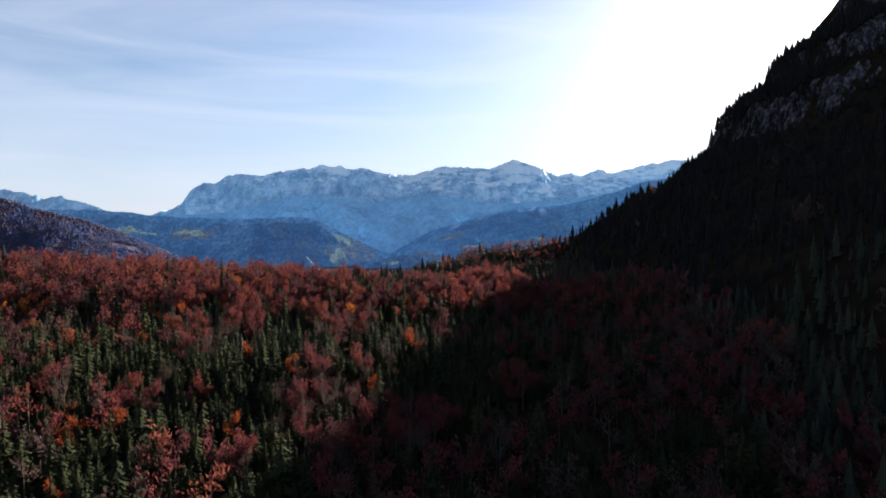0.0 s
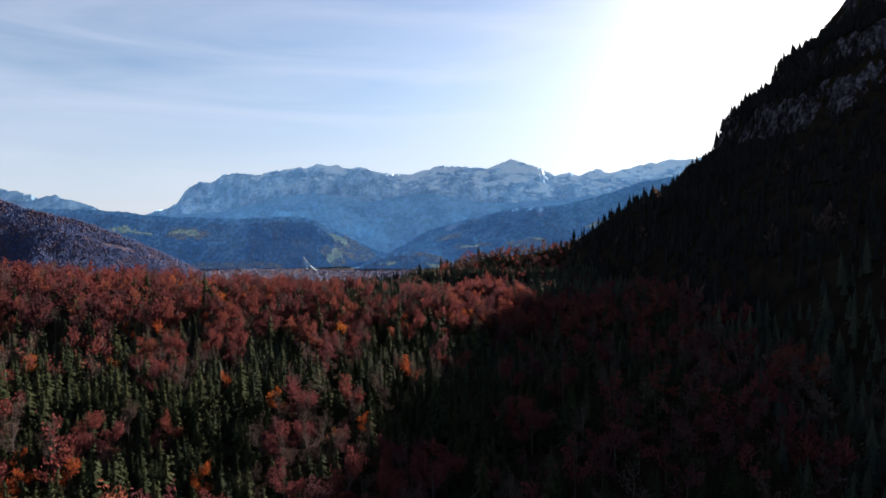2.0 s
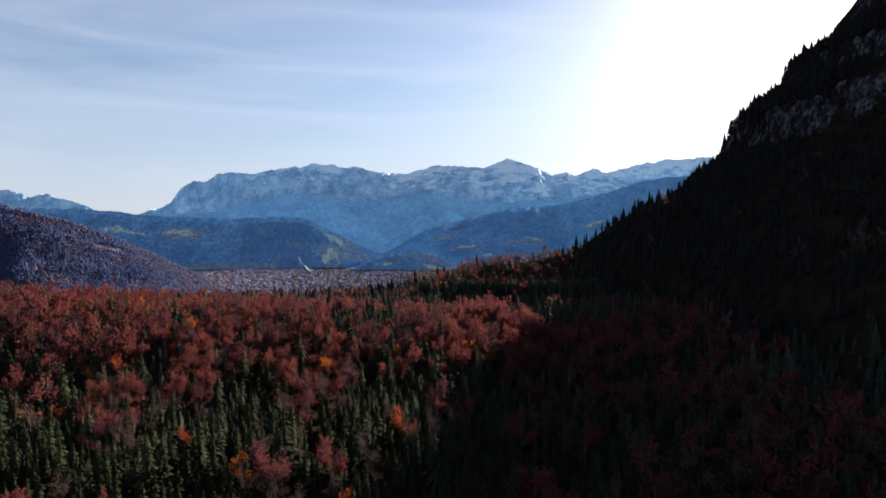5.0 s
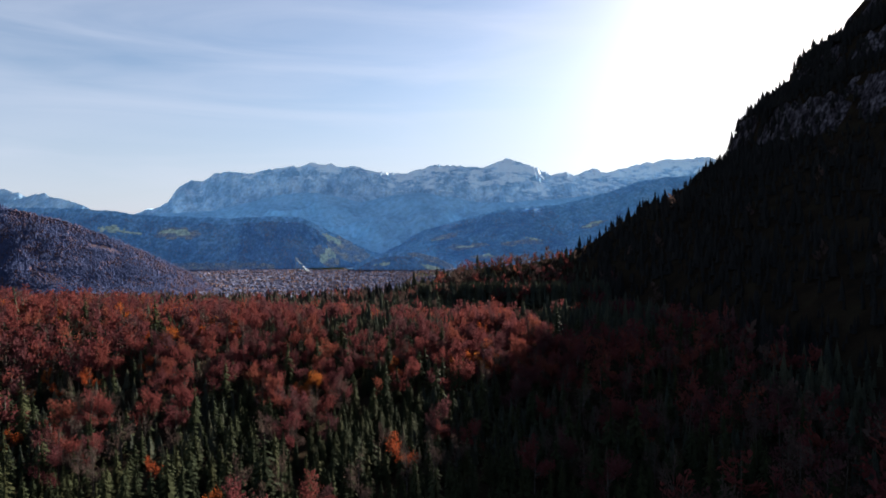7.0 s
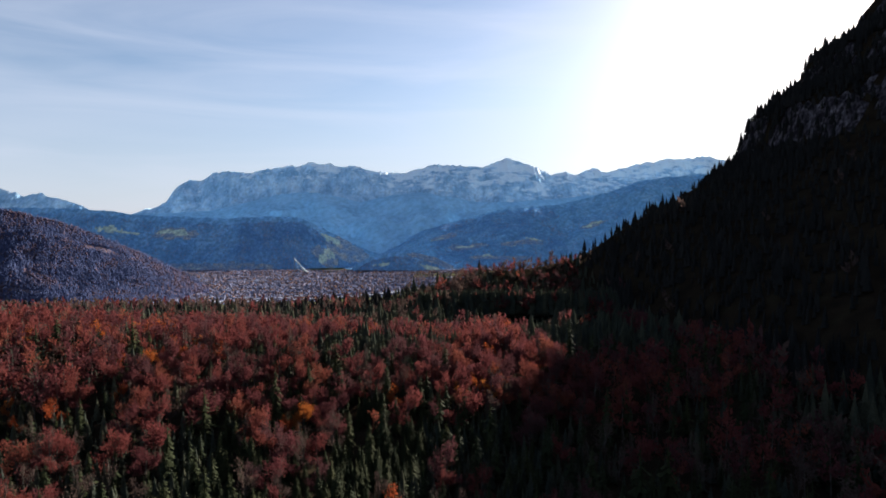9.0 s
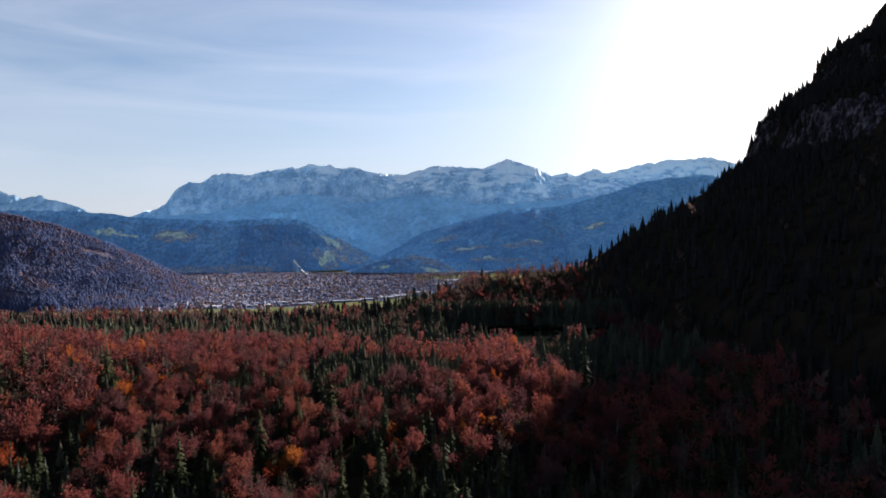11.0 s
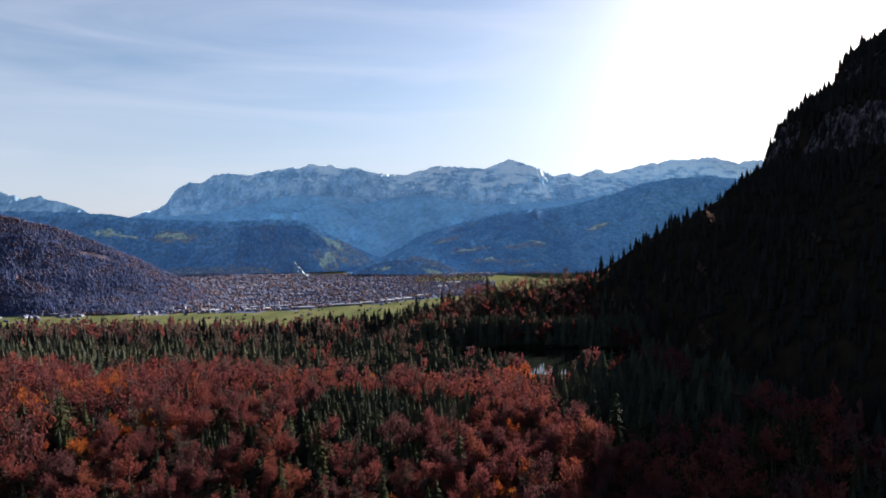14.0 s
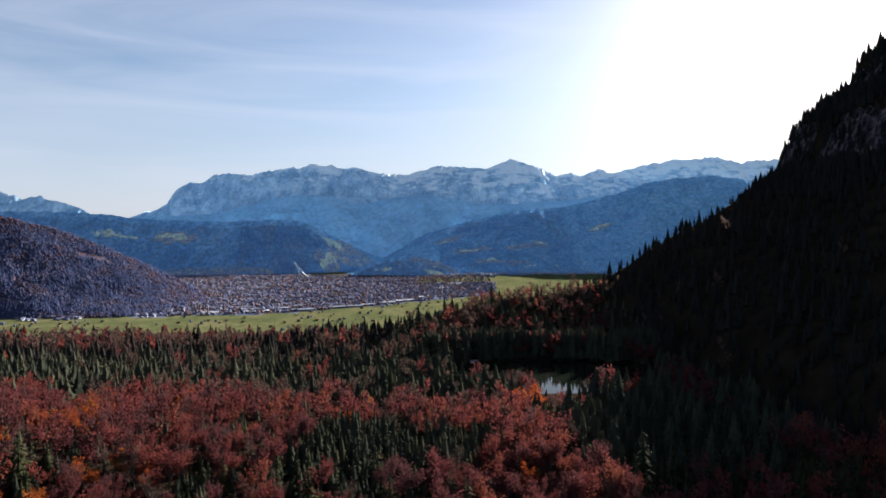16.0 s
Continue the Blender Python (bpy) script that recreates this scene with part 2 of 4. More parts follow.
def mesh_of(name, verts, tris, mats, index=None, smooth=False):
    """A mesh from an array of places and an array of triangles or quads."""
    me = bpy.data.meshes.new(name)
    verts, tris = np.asarray(verts, np.float32), np.asarray(tris, np.int32)
    k = tris.shape[1]
    me.vertices.add(len(verts))
    me.vertices.foreach_set("co", verts.ravel())
    me.loops.add(tris.size)
    me.loops.foreach_set("vertex_index", tris.ravel())
    me.polygons.add(len(tris))
    me.polygons.foreach_set("loop_start", np.arange(0, tris.size, k, dtype=np.int32))
    for m in mats:
        me.materials.append(m)
    if index is not None:
        me.polygons.foreach_set("material_index", np.asarray(index, np.int32))
    me.update(calc_edges=True)
    me.polygons.foreach_set("use_smooth", np.full(len(tris), smooth))
    return me


def hash2(i, j, seed):
    h = np.sin(i * 127.1 + j * 311.7 + seed * 74.7) * 43758.5453
    return h - np.floor(h)


def vnoise(x, y, seed=0):
    """Smooth value noise, 0 to 1, over arrays."""
    i, j = np.floor(x), np.floor(y)
    f, g = x - i, y - j
    f, g = f * f * (3 - 2 * f), g * g * (3 - 2 * g)
    a, b = hash2(i, j, seed), hash2(i + 1, j, seed)
    c, d = hash2(i, j + 1, seed), hash2(i + 1, j + 1, seed)
    return (a * (1 - f) + b * f) * (1 - g) + (c * (1 - f) + d * f) * g


def fbm(x, y, seed=0, octaves=4):
    s, a, t = 0.0, 1.0, 0.0
    for o in range(octaves):
        s = s + a * vnoise(x * 2 ** o, y * 2 ** o, seed + o)
        t += a
        a *= 0.5
    return s / t


def ridged(x, y, seed=0, octaves=5):
    s, a, t = 0.0, 1.0, 0.0
    for o in range(octaves):
        s = s + a * (1 - np.abs(2 * vnoise(x * 2 ** o, y * 2 ** o, seed + o) - 1))
        t += a
        a *= 0.55
    return s / t


def step(a, b, v):
    v = np.clip((v - a) / (b - a), 0, 1)
    return v * v * (3 - 2 * v)


# ---- the ground: one sheet from the forest to the valley and on to the horizon ----
VALLEY = -144.0


def mountain_height(x, y):
    """The flank that rises to the east, with two steps of cliff."""
    shift = np.interp(y, (-300, 0, 200, 450, 560, 650, 740), (60, 45, 25, 38, 24, 0, 0))
    wob = (fbm(x / 60, y / 60, 3) - 0.5) * 16 + (fbm(x / 17, y / 17, 9) - 0.5) * 9
    u = x - shift + wob * step(140, 260, x)
    low = (90, 120, 145, 180, 202, 223, 252, 300)
    lowz = (-32, 5, 36, 56, 73, 86, 99, 127)
    cliff = np.interp(u, low + (337, 352, 368, 395, 403, 412, 440, 466, 478, 503, 540, 620, 760, 1000, 1500),
                      lowz + (152, 194, 210, 228, 240, 260, 278, 296, 322, 352, 386, 460, 565, 640, 690))
    even = np.interp(u, low + (340, 370, 412, 440, 503, 540, 620, 760, 1000, 1500), lowz + (160, 194, 240, 272, 346, 386, 460, 565, 640, 690))
    k = step(0.40, 0.60, fbm(x / 50 + 3.1, y / 36, 14) * 0.8 + 0.2 * step(560, 660, y)) * step(430, 560, y)
    z = even * (1 - k) + cliff * k + (fbm(x / 14, y / 14, 15) - 0.5) * 8 * step(310, 340, u)
    return z - np.maximum(0, y - 745 - 0.15 * np.maximum(0, x - 440)) * 0.95


def lake_shape(x, y):
    """Below 1 within the lake."""
    return np.hypot((x - 62) / 66, (y - 518) / 41) + (fbm(x / 30, y / 30, 5) - 0.5) * 0.22


def ground_height(x, y):
    base = np.interp(y, (-400, 0, 120, 170, 200, 250, 300, 345, 400, 450, 490, 560, 660, 880, 1380, 1480, 6000),
                     (-40, -24, -16, -9, 0, 4, 13, 17, 9, 6, 3, -1, -10, -57, -136, VALLEY, VALLEY))
    base = base - 1.8 * (1 - step(1200, 1400, y))
    base = base + 0.055 * np.clip(-x - 30, 0, 300) * step(230, 320, y) * (1 - step(360, 480, y))
    spur = np.interp(x, (-200, -71, -13, 30, 60, 101, 125, 145), (-17, -3, 8, 21, 26, 32, 37, 40))
    base = base + np.maximum(0, spur - base) * np.exp(-((y - 715) / 75) ** 2)
    base = base + (fbm(x / 45, y / 45, 1) - 0.5) * 6 * (1 - step(1200, 1450, y))
    mz = mountain_height(x, y)
    d = np.clip((mz - base) / 24 + 0.5, 0, 1)
    z = base * (1 - d) + mz * d + 0 * d
    z = np.where(d >= 1, mz, z)
    z = np.maximum(z, VALLEY + 0.6 * (fbm(x / 120, y / 120, 2) - 0.5))
    k = lake_shape(x, y)
    z = np.where(k < 1.9, np.maximum(z, 0.8), z)
    z = z * step(0.98, 1.45, k) + np.where(k < 1, -2.0, 0.5) * (1 - step(0.98, 1.45, k))
    return z


def axis(*spans):
    return np.unique(np.concatenate([np.arange(a, b, s) for a, b, s in spans] + [[spans[-1][1]]]).astype(float))


def grid(xs, ys):
    nx, ny = len(xs), len(ys)
    i = np.arange(nx * ny).reshape(ny, nx)
    return np.stack([i[:-1, :-1], i[:-1, 1:], i[1:, 1:], i[1:, :-1]], -1).reshape(-1, 4)


gx = axis((-6000, -2000, 250), (-2000, -600, 50), (-600, -200, 14), (-200, 480, 5), (480, 1000, 16), (1000, 2000, 60), (2000, 6000, 250))
gy = axis((-600, -60, 30), (-60, 780, 5), (780, 1500, 18), (1500, 3600, 35), (3600, 4990, 100))
GX, GY = np.meshgrid(gx, gy)
GZ = ground_height(GX, GY)
quads = grid(gx, gy)
gverts = np.stack([GX, GY, GZ], -1).reshape(-1, 3)
cx, cy = gverts[quads].mean(1)[:, 0], gverts[quads].mean(1)[:, 1]
e1, e2 = gverts[quads[:, 2]] - gverts[quads[:, 0]], gverts[quads[:, 3]] - gverts[quads[:, 1]]
nrm = np.cross(e1, e2)
nz = nrm[:, 2] / np.linalg.norm(nrm, axis=1)


def town_mask(x, y):
    """Above 0 where the town stands on the valley floor."""
    edge = np.interp(x, (-1600, -1300, -800, -650, -330, -165, 0, 300, 900), (1680, 1690, 1740, 1775, 1920, 1990, 2150, 2420, 2500))
    return (y - edge) / 100 + (fbm(x / 160, y / 160, 12) - 0.5) * 1.6


gidx = np.zeros(len(quads), int)
gidx[cy > 1430] = 1
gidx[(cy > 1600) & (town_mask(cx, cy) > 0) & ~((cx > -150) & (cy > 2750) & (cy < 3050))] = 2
gidx[(cx > -800) & (cy > 3060)] = 1
gidx[((cx > 0.062 * cy + 20) | (cx < -0.55 * cy + 60)) & (cy > 1430)] = 1
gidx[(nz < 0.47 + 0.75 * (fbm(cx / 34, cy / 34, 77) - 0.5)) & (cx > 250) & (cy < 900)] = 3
gidx[(np.hypot((cx - 2) / 14, (cy - 556) / 5) < 1)] = 4
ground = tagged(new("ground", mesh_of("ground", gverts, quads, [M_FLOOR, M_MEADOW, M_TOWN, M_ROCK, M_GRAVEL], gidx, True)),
                "forest floor, valley meadow and cliffs in one sheet", "ground", kind="structure")

lx = np.linspace(0, 2 * math.pi, 65)[:-1]
lv = np.concatenate([[(62, 518, 0)], np.stack([62 + 78 * np.cos(lx), 518 + 51 * np.sin(lx), 0 * lx], 1)])
lf = np.array([(0, 1 + i, 1 + (i + 1) % 64) for i in range(64)])
lake = tagged(new("water", mesh_of("water", lv, lf, [M_WATER])), "small dark mountain lake with a calm mirroring surface", "lake", kind="structure")


# ---- hills and mountains beyond the valley ----
def hill(name, label, crest, foot, top, base, mats, patches=(), rough=0.10, cell=(18, 18), seed=0, wander=0.0, power=1.0, ribs=0.0, rock=0.0, rib=120, knolls=(), crags=0.0, lit_woods=(), slope=0.0):
    """A range with a crest line (x, z) at the distance top, falling to its foot at the distance foot."""
    px, pz = zip(*crest)
    xs = np.arange(px[0], px[-1] + 1, cell[0], dtype=float)
    ys = np.concatenate([np.linspace(foot, top, max(10, int((top - foot) / cell[1]))), np.linspace(top, min(top + 130, 4960), 6)[1:]])
    X, Y = np.meshgrid(xs, ys)
    zc = np.interp(X, px, pz) + rock * (fbm(X / 45, X * 0 + seed, seed + 3, 5) - 0.5)
    zc = zc + crags * (ridged(X / 110, X * 0 + seed, seed + 4, 5) - 0.62)
    reach = np.maximum(4, (zc - base) / slope) if slope else top - foot   # an even slope, or an even foot line
    s = np.clip(1 - (top - Y) / reach, 0, 1)
    warp = (fbm(X / 260, Y / 260, seed + 1) - 0.5) * wander
    s2 = np.clip(s + warp * s * (1 - s) * 4, 0, 1)
    z = base + (zc - base) * s2 ** power
    n = fbm(X / 150, Y / 150, seed + 2, 5) - 0.5
    z = z + n * rough * (zc - base) * np.minimum(1, 4 * s * (1 - s) + 0.04)
    if ribs:
        r = ridged(X / rib + Y / 400, Y / (rib * 2.8), seed + 5, 6) - 0.55
        z = z + r * ribs * np.minimum(1, 5 * s * (1 - s) + 0.05)
    for x0, y0, h, rx, ry in knolls:
        z = z + h * np.exp(-((X - x0) / rx) ** 2 - ((Y - y0) / ry) ** 2) * (0.7 + 0.6 * fbm(X / 70, Y / 70, seed + 6))
    z = np.where(Y > top, zc - (Y - top) * 1.3, z)
    q = grid(xs, ys)
    v = np.stack([X, Y, z], -1).reshape(-1, 3)
    c = v[q].mean(1)
    idx = np.zeros(len(q), int)
    for x0, y0, rx, ry in patches:
        k = np.hypot((c[:, 0] - x0) / rx, (c[:, 1] - y0) / ry) + (fbm(c[:, 0] / 40, c[:, 1] / 40, seed + 8) - 0.5) * 1.7
        idx[k < 1] = 1
    if len(mats) > 2:
        for x0, y0, rx, ry in lit_woods:
            k = np.hypot((c[:, 0] - x0) / rx, (c[:, 1] - y0) / ry) + (fbm(c[:, 0] / 60, c[:, 1] / 60, seed + 9) - 0.5) * 0.8
            idx[(k < 1) & (idx == 0)] = 2
    ob = tagged(new(name, mesh_of(name, v, q, mats, idx)), label, "mountain", kind="structure")
    return xs, ys, z, idx.reshape(len(ys) - 1, len(xs) - 1)


CREST_A = ((-2900, 420), (-2027, 300), (-1594, 156), (-1480, 128), (-1386, 104), (-1270, 62), (-1159, 18), (-1066, -22), (-970, -70), (-890, -116), (-785, -186), (-700, -220))
CREST_B = ((-3020, 244), (-2546, 233), (-2342, 232), (-2139, 213), (-1902, 188), (-1563, 169), (-1326, 163), (-1055, 175), (-919, 167), (-830, 132), (-750, 92), (-654, 42), (-560, 0), (-478, -40), (-338, -92), (-200, -142), (-100, -190))
CREST_C = ((-742, -251), (-587, -144), (-354, -21), (-121, 86), (151, 162), (385, 222), (618, 236), (851, 262), (1045, 311), (1201, 356), (1356, 413), (1551, 439), (1784, 457), (1978, 428), (2367, 348), (2950, 305))
CREST_D = ((-558, -170), (-481, -106), (-404, -64), (-281, -43), (-159, -44), (-36, -76), (56, -123), (179, -179))
CREST_E = ((-2746, 177), (-2360, 222), (-2103, 224), (-1803, 243), (-1503, 310), (-1246, 368), (-1053, 384), (-861, 356), (-646, 303), (-389, 353), (-175, 373), (39, 341), (254, 297), (468, 295), (896, 322), (1325, 362), (2182, 377))
CREST_F = ((-2860, 161), (-2593, 243), (-2392, 289), (-2284, 344), (-2214, 475), (-2134, 512), (-2026, 511), (-1900, 580), (-1642, 574), (-1408, 609), (-1104, 654), (-893, 634), (-752, 623), (-612, 580), (-331, 564), (-97, 628),
           (184, 616), (325, 611), (442, 666), (526, 684), (653, 646), (793, 589), (910, 540), (1027, 562), (1098, 540), (1252, 595), (1355, 556), (1543, 602), (1870, 665), (2175, 691), (2432, 652), (2596, 664), (3088, 703), (3791, 628))
CREST_G = ((-4659, 598), (-4095, 499), (-3719, 450), (-3615, 425), (-3521, 392), (-3380, 410), (-3295, 385), (-3192, 366), (-3060, 313), (-2943, 256), (-2778, 198))

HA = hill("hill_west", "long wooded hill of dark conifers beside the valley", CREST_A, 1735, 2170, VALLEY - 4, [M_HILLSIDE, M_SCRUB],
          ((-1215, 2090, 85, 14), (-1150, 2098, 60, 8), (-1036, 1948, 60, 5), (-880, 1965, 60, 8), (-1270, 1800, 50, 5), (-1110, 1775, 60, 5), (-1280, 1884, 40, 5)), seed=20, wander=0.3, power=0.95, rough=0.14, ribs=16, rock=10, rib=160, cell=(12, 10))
B_PATCH = ((-2040, 3574, 75, 14), (-1930, 3573, 60, 6), (-1679, 3585, 80, 14), (-1605, 3572, 55, 10), (-737, 3628, 30, 10), (-670, 3630, 34, 14), (-741, 3526, 26, 22), (-700, 3560, 26, 20), (-1455, 3420, 30, 8))
C_PATCH = ((157, 3608, 55, 14), (250, 3590, 45, 6), (264, 3440, 34, 8), (545, 3596, 60, 6), (424, 3542, 60, 4), (469, 3385, 40, 7), (-34, 3738, 40, 8), (966, 3729, 60, 8), (620, 3400, 50, 6))
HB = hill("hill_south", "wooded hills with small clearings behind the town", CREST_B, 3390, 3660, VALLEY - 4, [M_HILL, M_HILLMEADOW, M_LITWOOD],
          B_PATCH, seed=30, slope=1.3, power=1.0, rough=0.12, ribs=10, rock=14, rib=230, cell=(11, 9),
          lit_woods=((-600, 3615, 150, 50), (-720, 3540, 90, 40), (-1400, 3425, 330, 26), (-1650, 3575, 150, 26)))
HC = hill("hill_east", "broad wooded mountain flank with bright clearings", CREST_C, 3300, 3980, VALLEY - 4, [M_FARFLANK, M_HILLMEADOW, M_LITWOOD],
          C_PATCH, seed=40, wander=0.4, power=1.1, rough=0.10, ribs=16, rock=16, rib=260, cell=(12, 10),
          lit_woods=((157, 3600, 120, 40), (480, 3560, 130, 26), (0, 3750, 90, 36), (300, 3430, 160, 26), (966, 3725, 110, 20)))
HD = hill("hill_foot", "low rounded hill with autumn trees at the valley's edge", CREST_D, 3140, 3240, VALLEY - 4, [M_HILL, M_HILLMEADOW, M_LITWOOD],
          ((-330, 3195, 50, 8), (-60, 3190, 60, 8)), seed=50, power=0.9, rough=0.2, ribs=8, cell=(10, 6), slope=1.3, lit_woods=((-60, 3228, 150, 14),))
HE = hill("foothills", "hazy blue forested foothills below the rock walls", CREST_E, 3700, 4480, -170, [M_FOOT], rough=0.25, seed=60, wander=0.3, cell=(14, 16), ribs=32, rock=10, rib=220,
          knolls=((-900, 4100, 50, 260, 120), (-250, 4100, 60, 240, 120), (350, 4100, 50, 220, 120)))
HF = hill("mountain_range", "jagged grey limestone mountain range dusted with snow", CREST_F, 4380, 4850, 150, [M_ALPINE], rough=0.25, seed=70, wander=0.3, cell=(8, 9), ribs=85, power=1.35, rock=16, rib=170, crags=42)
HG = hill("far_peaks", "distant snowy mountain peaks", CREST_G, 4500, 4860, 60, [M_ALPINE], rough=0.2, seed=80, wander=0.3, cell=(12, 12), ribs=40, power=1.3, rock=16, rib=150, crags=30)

# ---- trees ----
def tube(path, radii, sides=5):
    v, f = [], []
    for i, (p, r) in enumerate(zip(path, radii)):
        d = Vector(path[min(i + 1, len(path) - 1)]) - Vector(path[max(i - 1, 0)])
        a = d.orthogonal().normalized()
        b = d.cross(a).normalized()
        for k in range(sides):
            w = 2 * math.pi * k / sides
            v.append(Vector(p) + a * r * math.cos(w) + b * r * math.sin(w))
        if i:
            o = (i - 1) * sides
            for k in range(sides):
                f.append((o + k, o + (k + 1) % sides, o + sides + (k + 1) % sides))
                f.append((o + k, o + sides + (k + 1) % sides, o + sides + k))
    return np.array(v), np.array(f)


def joined(pieces):
    vs, fs, n = [], [], 0
    for v, f in pieces:
        vs.append(v)
        fs.append(f + n)
        n += len(v)
    return np.concatenate(vs), np.concatenate(fs)


def leaves(centres, sizes, out, r):
    """A narrow bent leaf spray, two triangles, at each place, rising out of the clump like a twig."""
    n = len(centres)
    a = out * (1, 1, 0.5) + r.normal(size=(n, 3)) * 0.35 + (0, 0, 0.75)
    a /= np.linalg.norm(a, axis=1)[:, None]
    b = np.cross(a, out + r.normal(size=(n, 3)) * 0.5)
    b /= np.linalg.norm(b, axis=1)[:, None]
    o = np.cross(a, b)
    s = sizes[:, None]
    q = np.stack([centres - a * s * 1.3, centres - b * s * 0.50, centres + a * s * 1.3 - o * s * 0.35, centres + b * s * 0.50], 1).reshape(-1, 3)
    i = np.arange(n)[:, None] * 4
    return q, np.concatenate([i + (0, 1, 2), i + (0, 2, 3)], 0)


def broadleaf(seed, height=15.2, spread=4.5, count=1600, size=0.25, limbs=16, wooden=True):
    """Trunk with limbs that arch up and out, each with side twigs; leaf sprays gather round the twigs and leave gaps between the boughs."""
    r = np.random.default_rng(seed)
    lean = r.normal(size=2) * 0.35
    trunk = [tube([(0, 0, -1.2), (lean[0] * 0.4, lean[1] * 0.4, height * 0.4), (lean[0], lean[1], height * 0.9)], [0.24, 0.16, 0.03], 4)]
    heart = np.array((lean[0] * 0.5, lean[1] * 0.5, height * 0.40))
    centres, ways = [], []
    for k in range(limbs):
        w = 2.4 * k + r.uniform(-0.4, 0.4)
        rise = -0.22 + 1.2 * ((k * 0.618 + r.uniform(0, 0.15)) % 1.0)
        flat = math.sqrt(max(0.0, 1 - min(1.0, rise) ** 2)) * (1.0 if rise > 0 else 0.9)
        reach = r.uniform(0.84, 1.08)
        end = heart + np.array((math.cos(w) * flat * spread, math.sin(w) * flat * spread, rise * height * 0.56)) * reach
        start = np.array((lean[0] * 0.4, lean[1] * 0.4, height * (0.26 + 0.22 * max(0.0, rise))))
        bend = start + (end - start) * 0.55 + (0, 0, -0.04 * height * flat)
        trunk.append(tube([start, bend, end], [0.085, 0.05, 0.015], 3))
        limb_way = (end - bend) / np.linalg.norm(end - bend)
        n_twig = 7 if count > 60 else 4
        each = max(1, count // (limbs * n_twig))
        for j in range(n_twig):
            u = 0.35 + 0.65 * (j + r.uniform(0, 1)) / n_twig
            base = start * (1 - u) ** 2 + 2 * bend * u * (1 - u) + end * u * u
            way = limb_way * 0.7 + r.normal(size=3) * 0.6 + (0, 0, 0.30)
            way /= np.linalg.norm(way)
            length = spread * r.uniform(0.26, 0.48) * (1.15 - 0.4 * u)
            v = r.uniform(0.05, 1.1, each)[:, None]
            centres.append(base + way * length * v + r.normal(size=(each, 3)) * 0.11 * spread)
            ways.append(np.tile(way * (1, 1, 0.7), (each, 1)))
    c, out = np.concatenate(centres), np.concatenate(ways)
    if not wooden:
        trunk = trunk[:1]
    v, f = joined(trunk)
    ties = [(5, 12 + 9 * k, 13 + 9 * k) for k in range(len(trunk) - 1)]
    wood = (v, np.concatenate([f, np.array(ties)]) if ties else f)
    return wood, leaves(c, r.uniform(0.65, 1.35, len(c)) * size, out, r)


def spruce(seed, height=15.5, spread=3.3, whorls=25, arms=9, twigs=True, core=0.85):
    """Straight trunk with tiers of drooping branches."""
    r = np.random.default_rng(seed)
    v, f = [], []
    for k in range(whorls):
        for j in range(arms if k < whorls * 0.7 else max(4, arms - 3)):
            h = height * (0.10 + 0.88 * (k + r.uniform(-0.5, 0.5)) / whorls)
            reach = spread * (1 - h / height) ** 0.66 * r.uniform(0.75, 1.15) + 0.12
            w = 2 * math.pi * (j + r.uniform(-0.35, 0.35)) / arms + k
            d = np.array((math.cos(w), math.sin(w), 0))
            t = np.array((-math.sin(w), math.cos(w), 0))
            L = reach * r.uniform(0.45, 1.30)
            wd = L * 0.16 + 0.08
            o = np.array((0, 0, h))
            m = o + d * L * 0.6 + (0, 0, -0.18 * L)
            e = o + d * L + (0, 0, -0.50 * L + r.uniform(-0.1, 0.15))
            n = len(v)
            if twigs:
                v += [o + (0, 0, 0.15), m + t * wd + (0, 0, -0.2 * wd), m - t * wd + (0, 0, -0.2 * wd), m + (0, 0, 0.12), e]
                f += [(n, n + 1, n + 3), (n, n + 3, n + 2), (n + 1, n + 4, n + 3), (n + 3, n + 4, n + 2)]
            else:
                v += [o + (0, 0, 0.3), e + t * wd * 1.3, e - t * wd * 1.3]
                f += [(n, n + 1, n + 2)]
    n = len(v)
    fill, sides = (0.30, 6) if twigs else (core, 5)
    for lo, hi in ((0.08, 0.48), (0.24, 0.66), (0.42, 0.82), (0.60, 0.99)) if twigs or whorls > 2 else ((0.08, 0.60), (0.36, 0.99)):
        n = len(v)
        rad = spread * (1 - lo) ** 0.8 * fill
        v.append(np.array((r.uniform(-0.1, 0.1), r.uniform(-0.1, 0.1), height * hi)))
        for w in np.arange(sides) * 2 * math.pi / sides:
            q = rad * r.uniform(0.65, 1.15)
            v.append(np.array((math.cos(w + lo) * q, math.sin(w + lo) * q, height * lo + r.uniform(-0.5, 0.5))))
        f += [(n, n + 1 + k, n + 1 + (k + 1) % sides) for k in range(sides)]
    n = len(v)
    tip = [(0, 0, height * 1.02), (0.2, 0, height * 0.94), (-0.1, 0.18, height * 0.94), (-0.1, -0.18, height * 0.94)]
    v += [np.array(p) for p in tip]
    f += [(n, n + 1, n + 2), (n, n + 2, n + 3), (n, n + 3, n + 1)]
    return tube([(0, 0, -1.2), (0, 0, height * 0.5), (0, 0, height * 0.95)], [0.2, 0.12, 0.03]), (np.array(v, float), np.array(f))


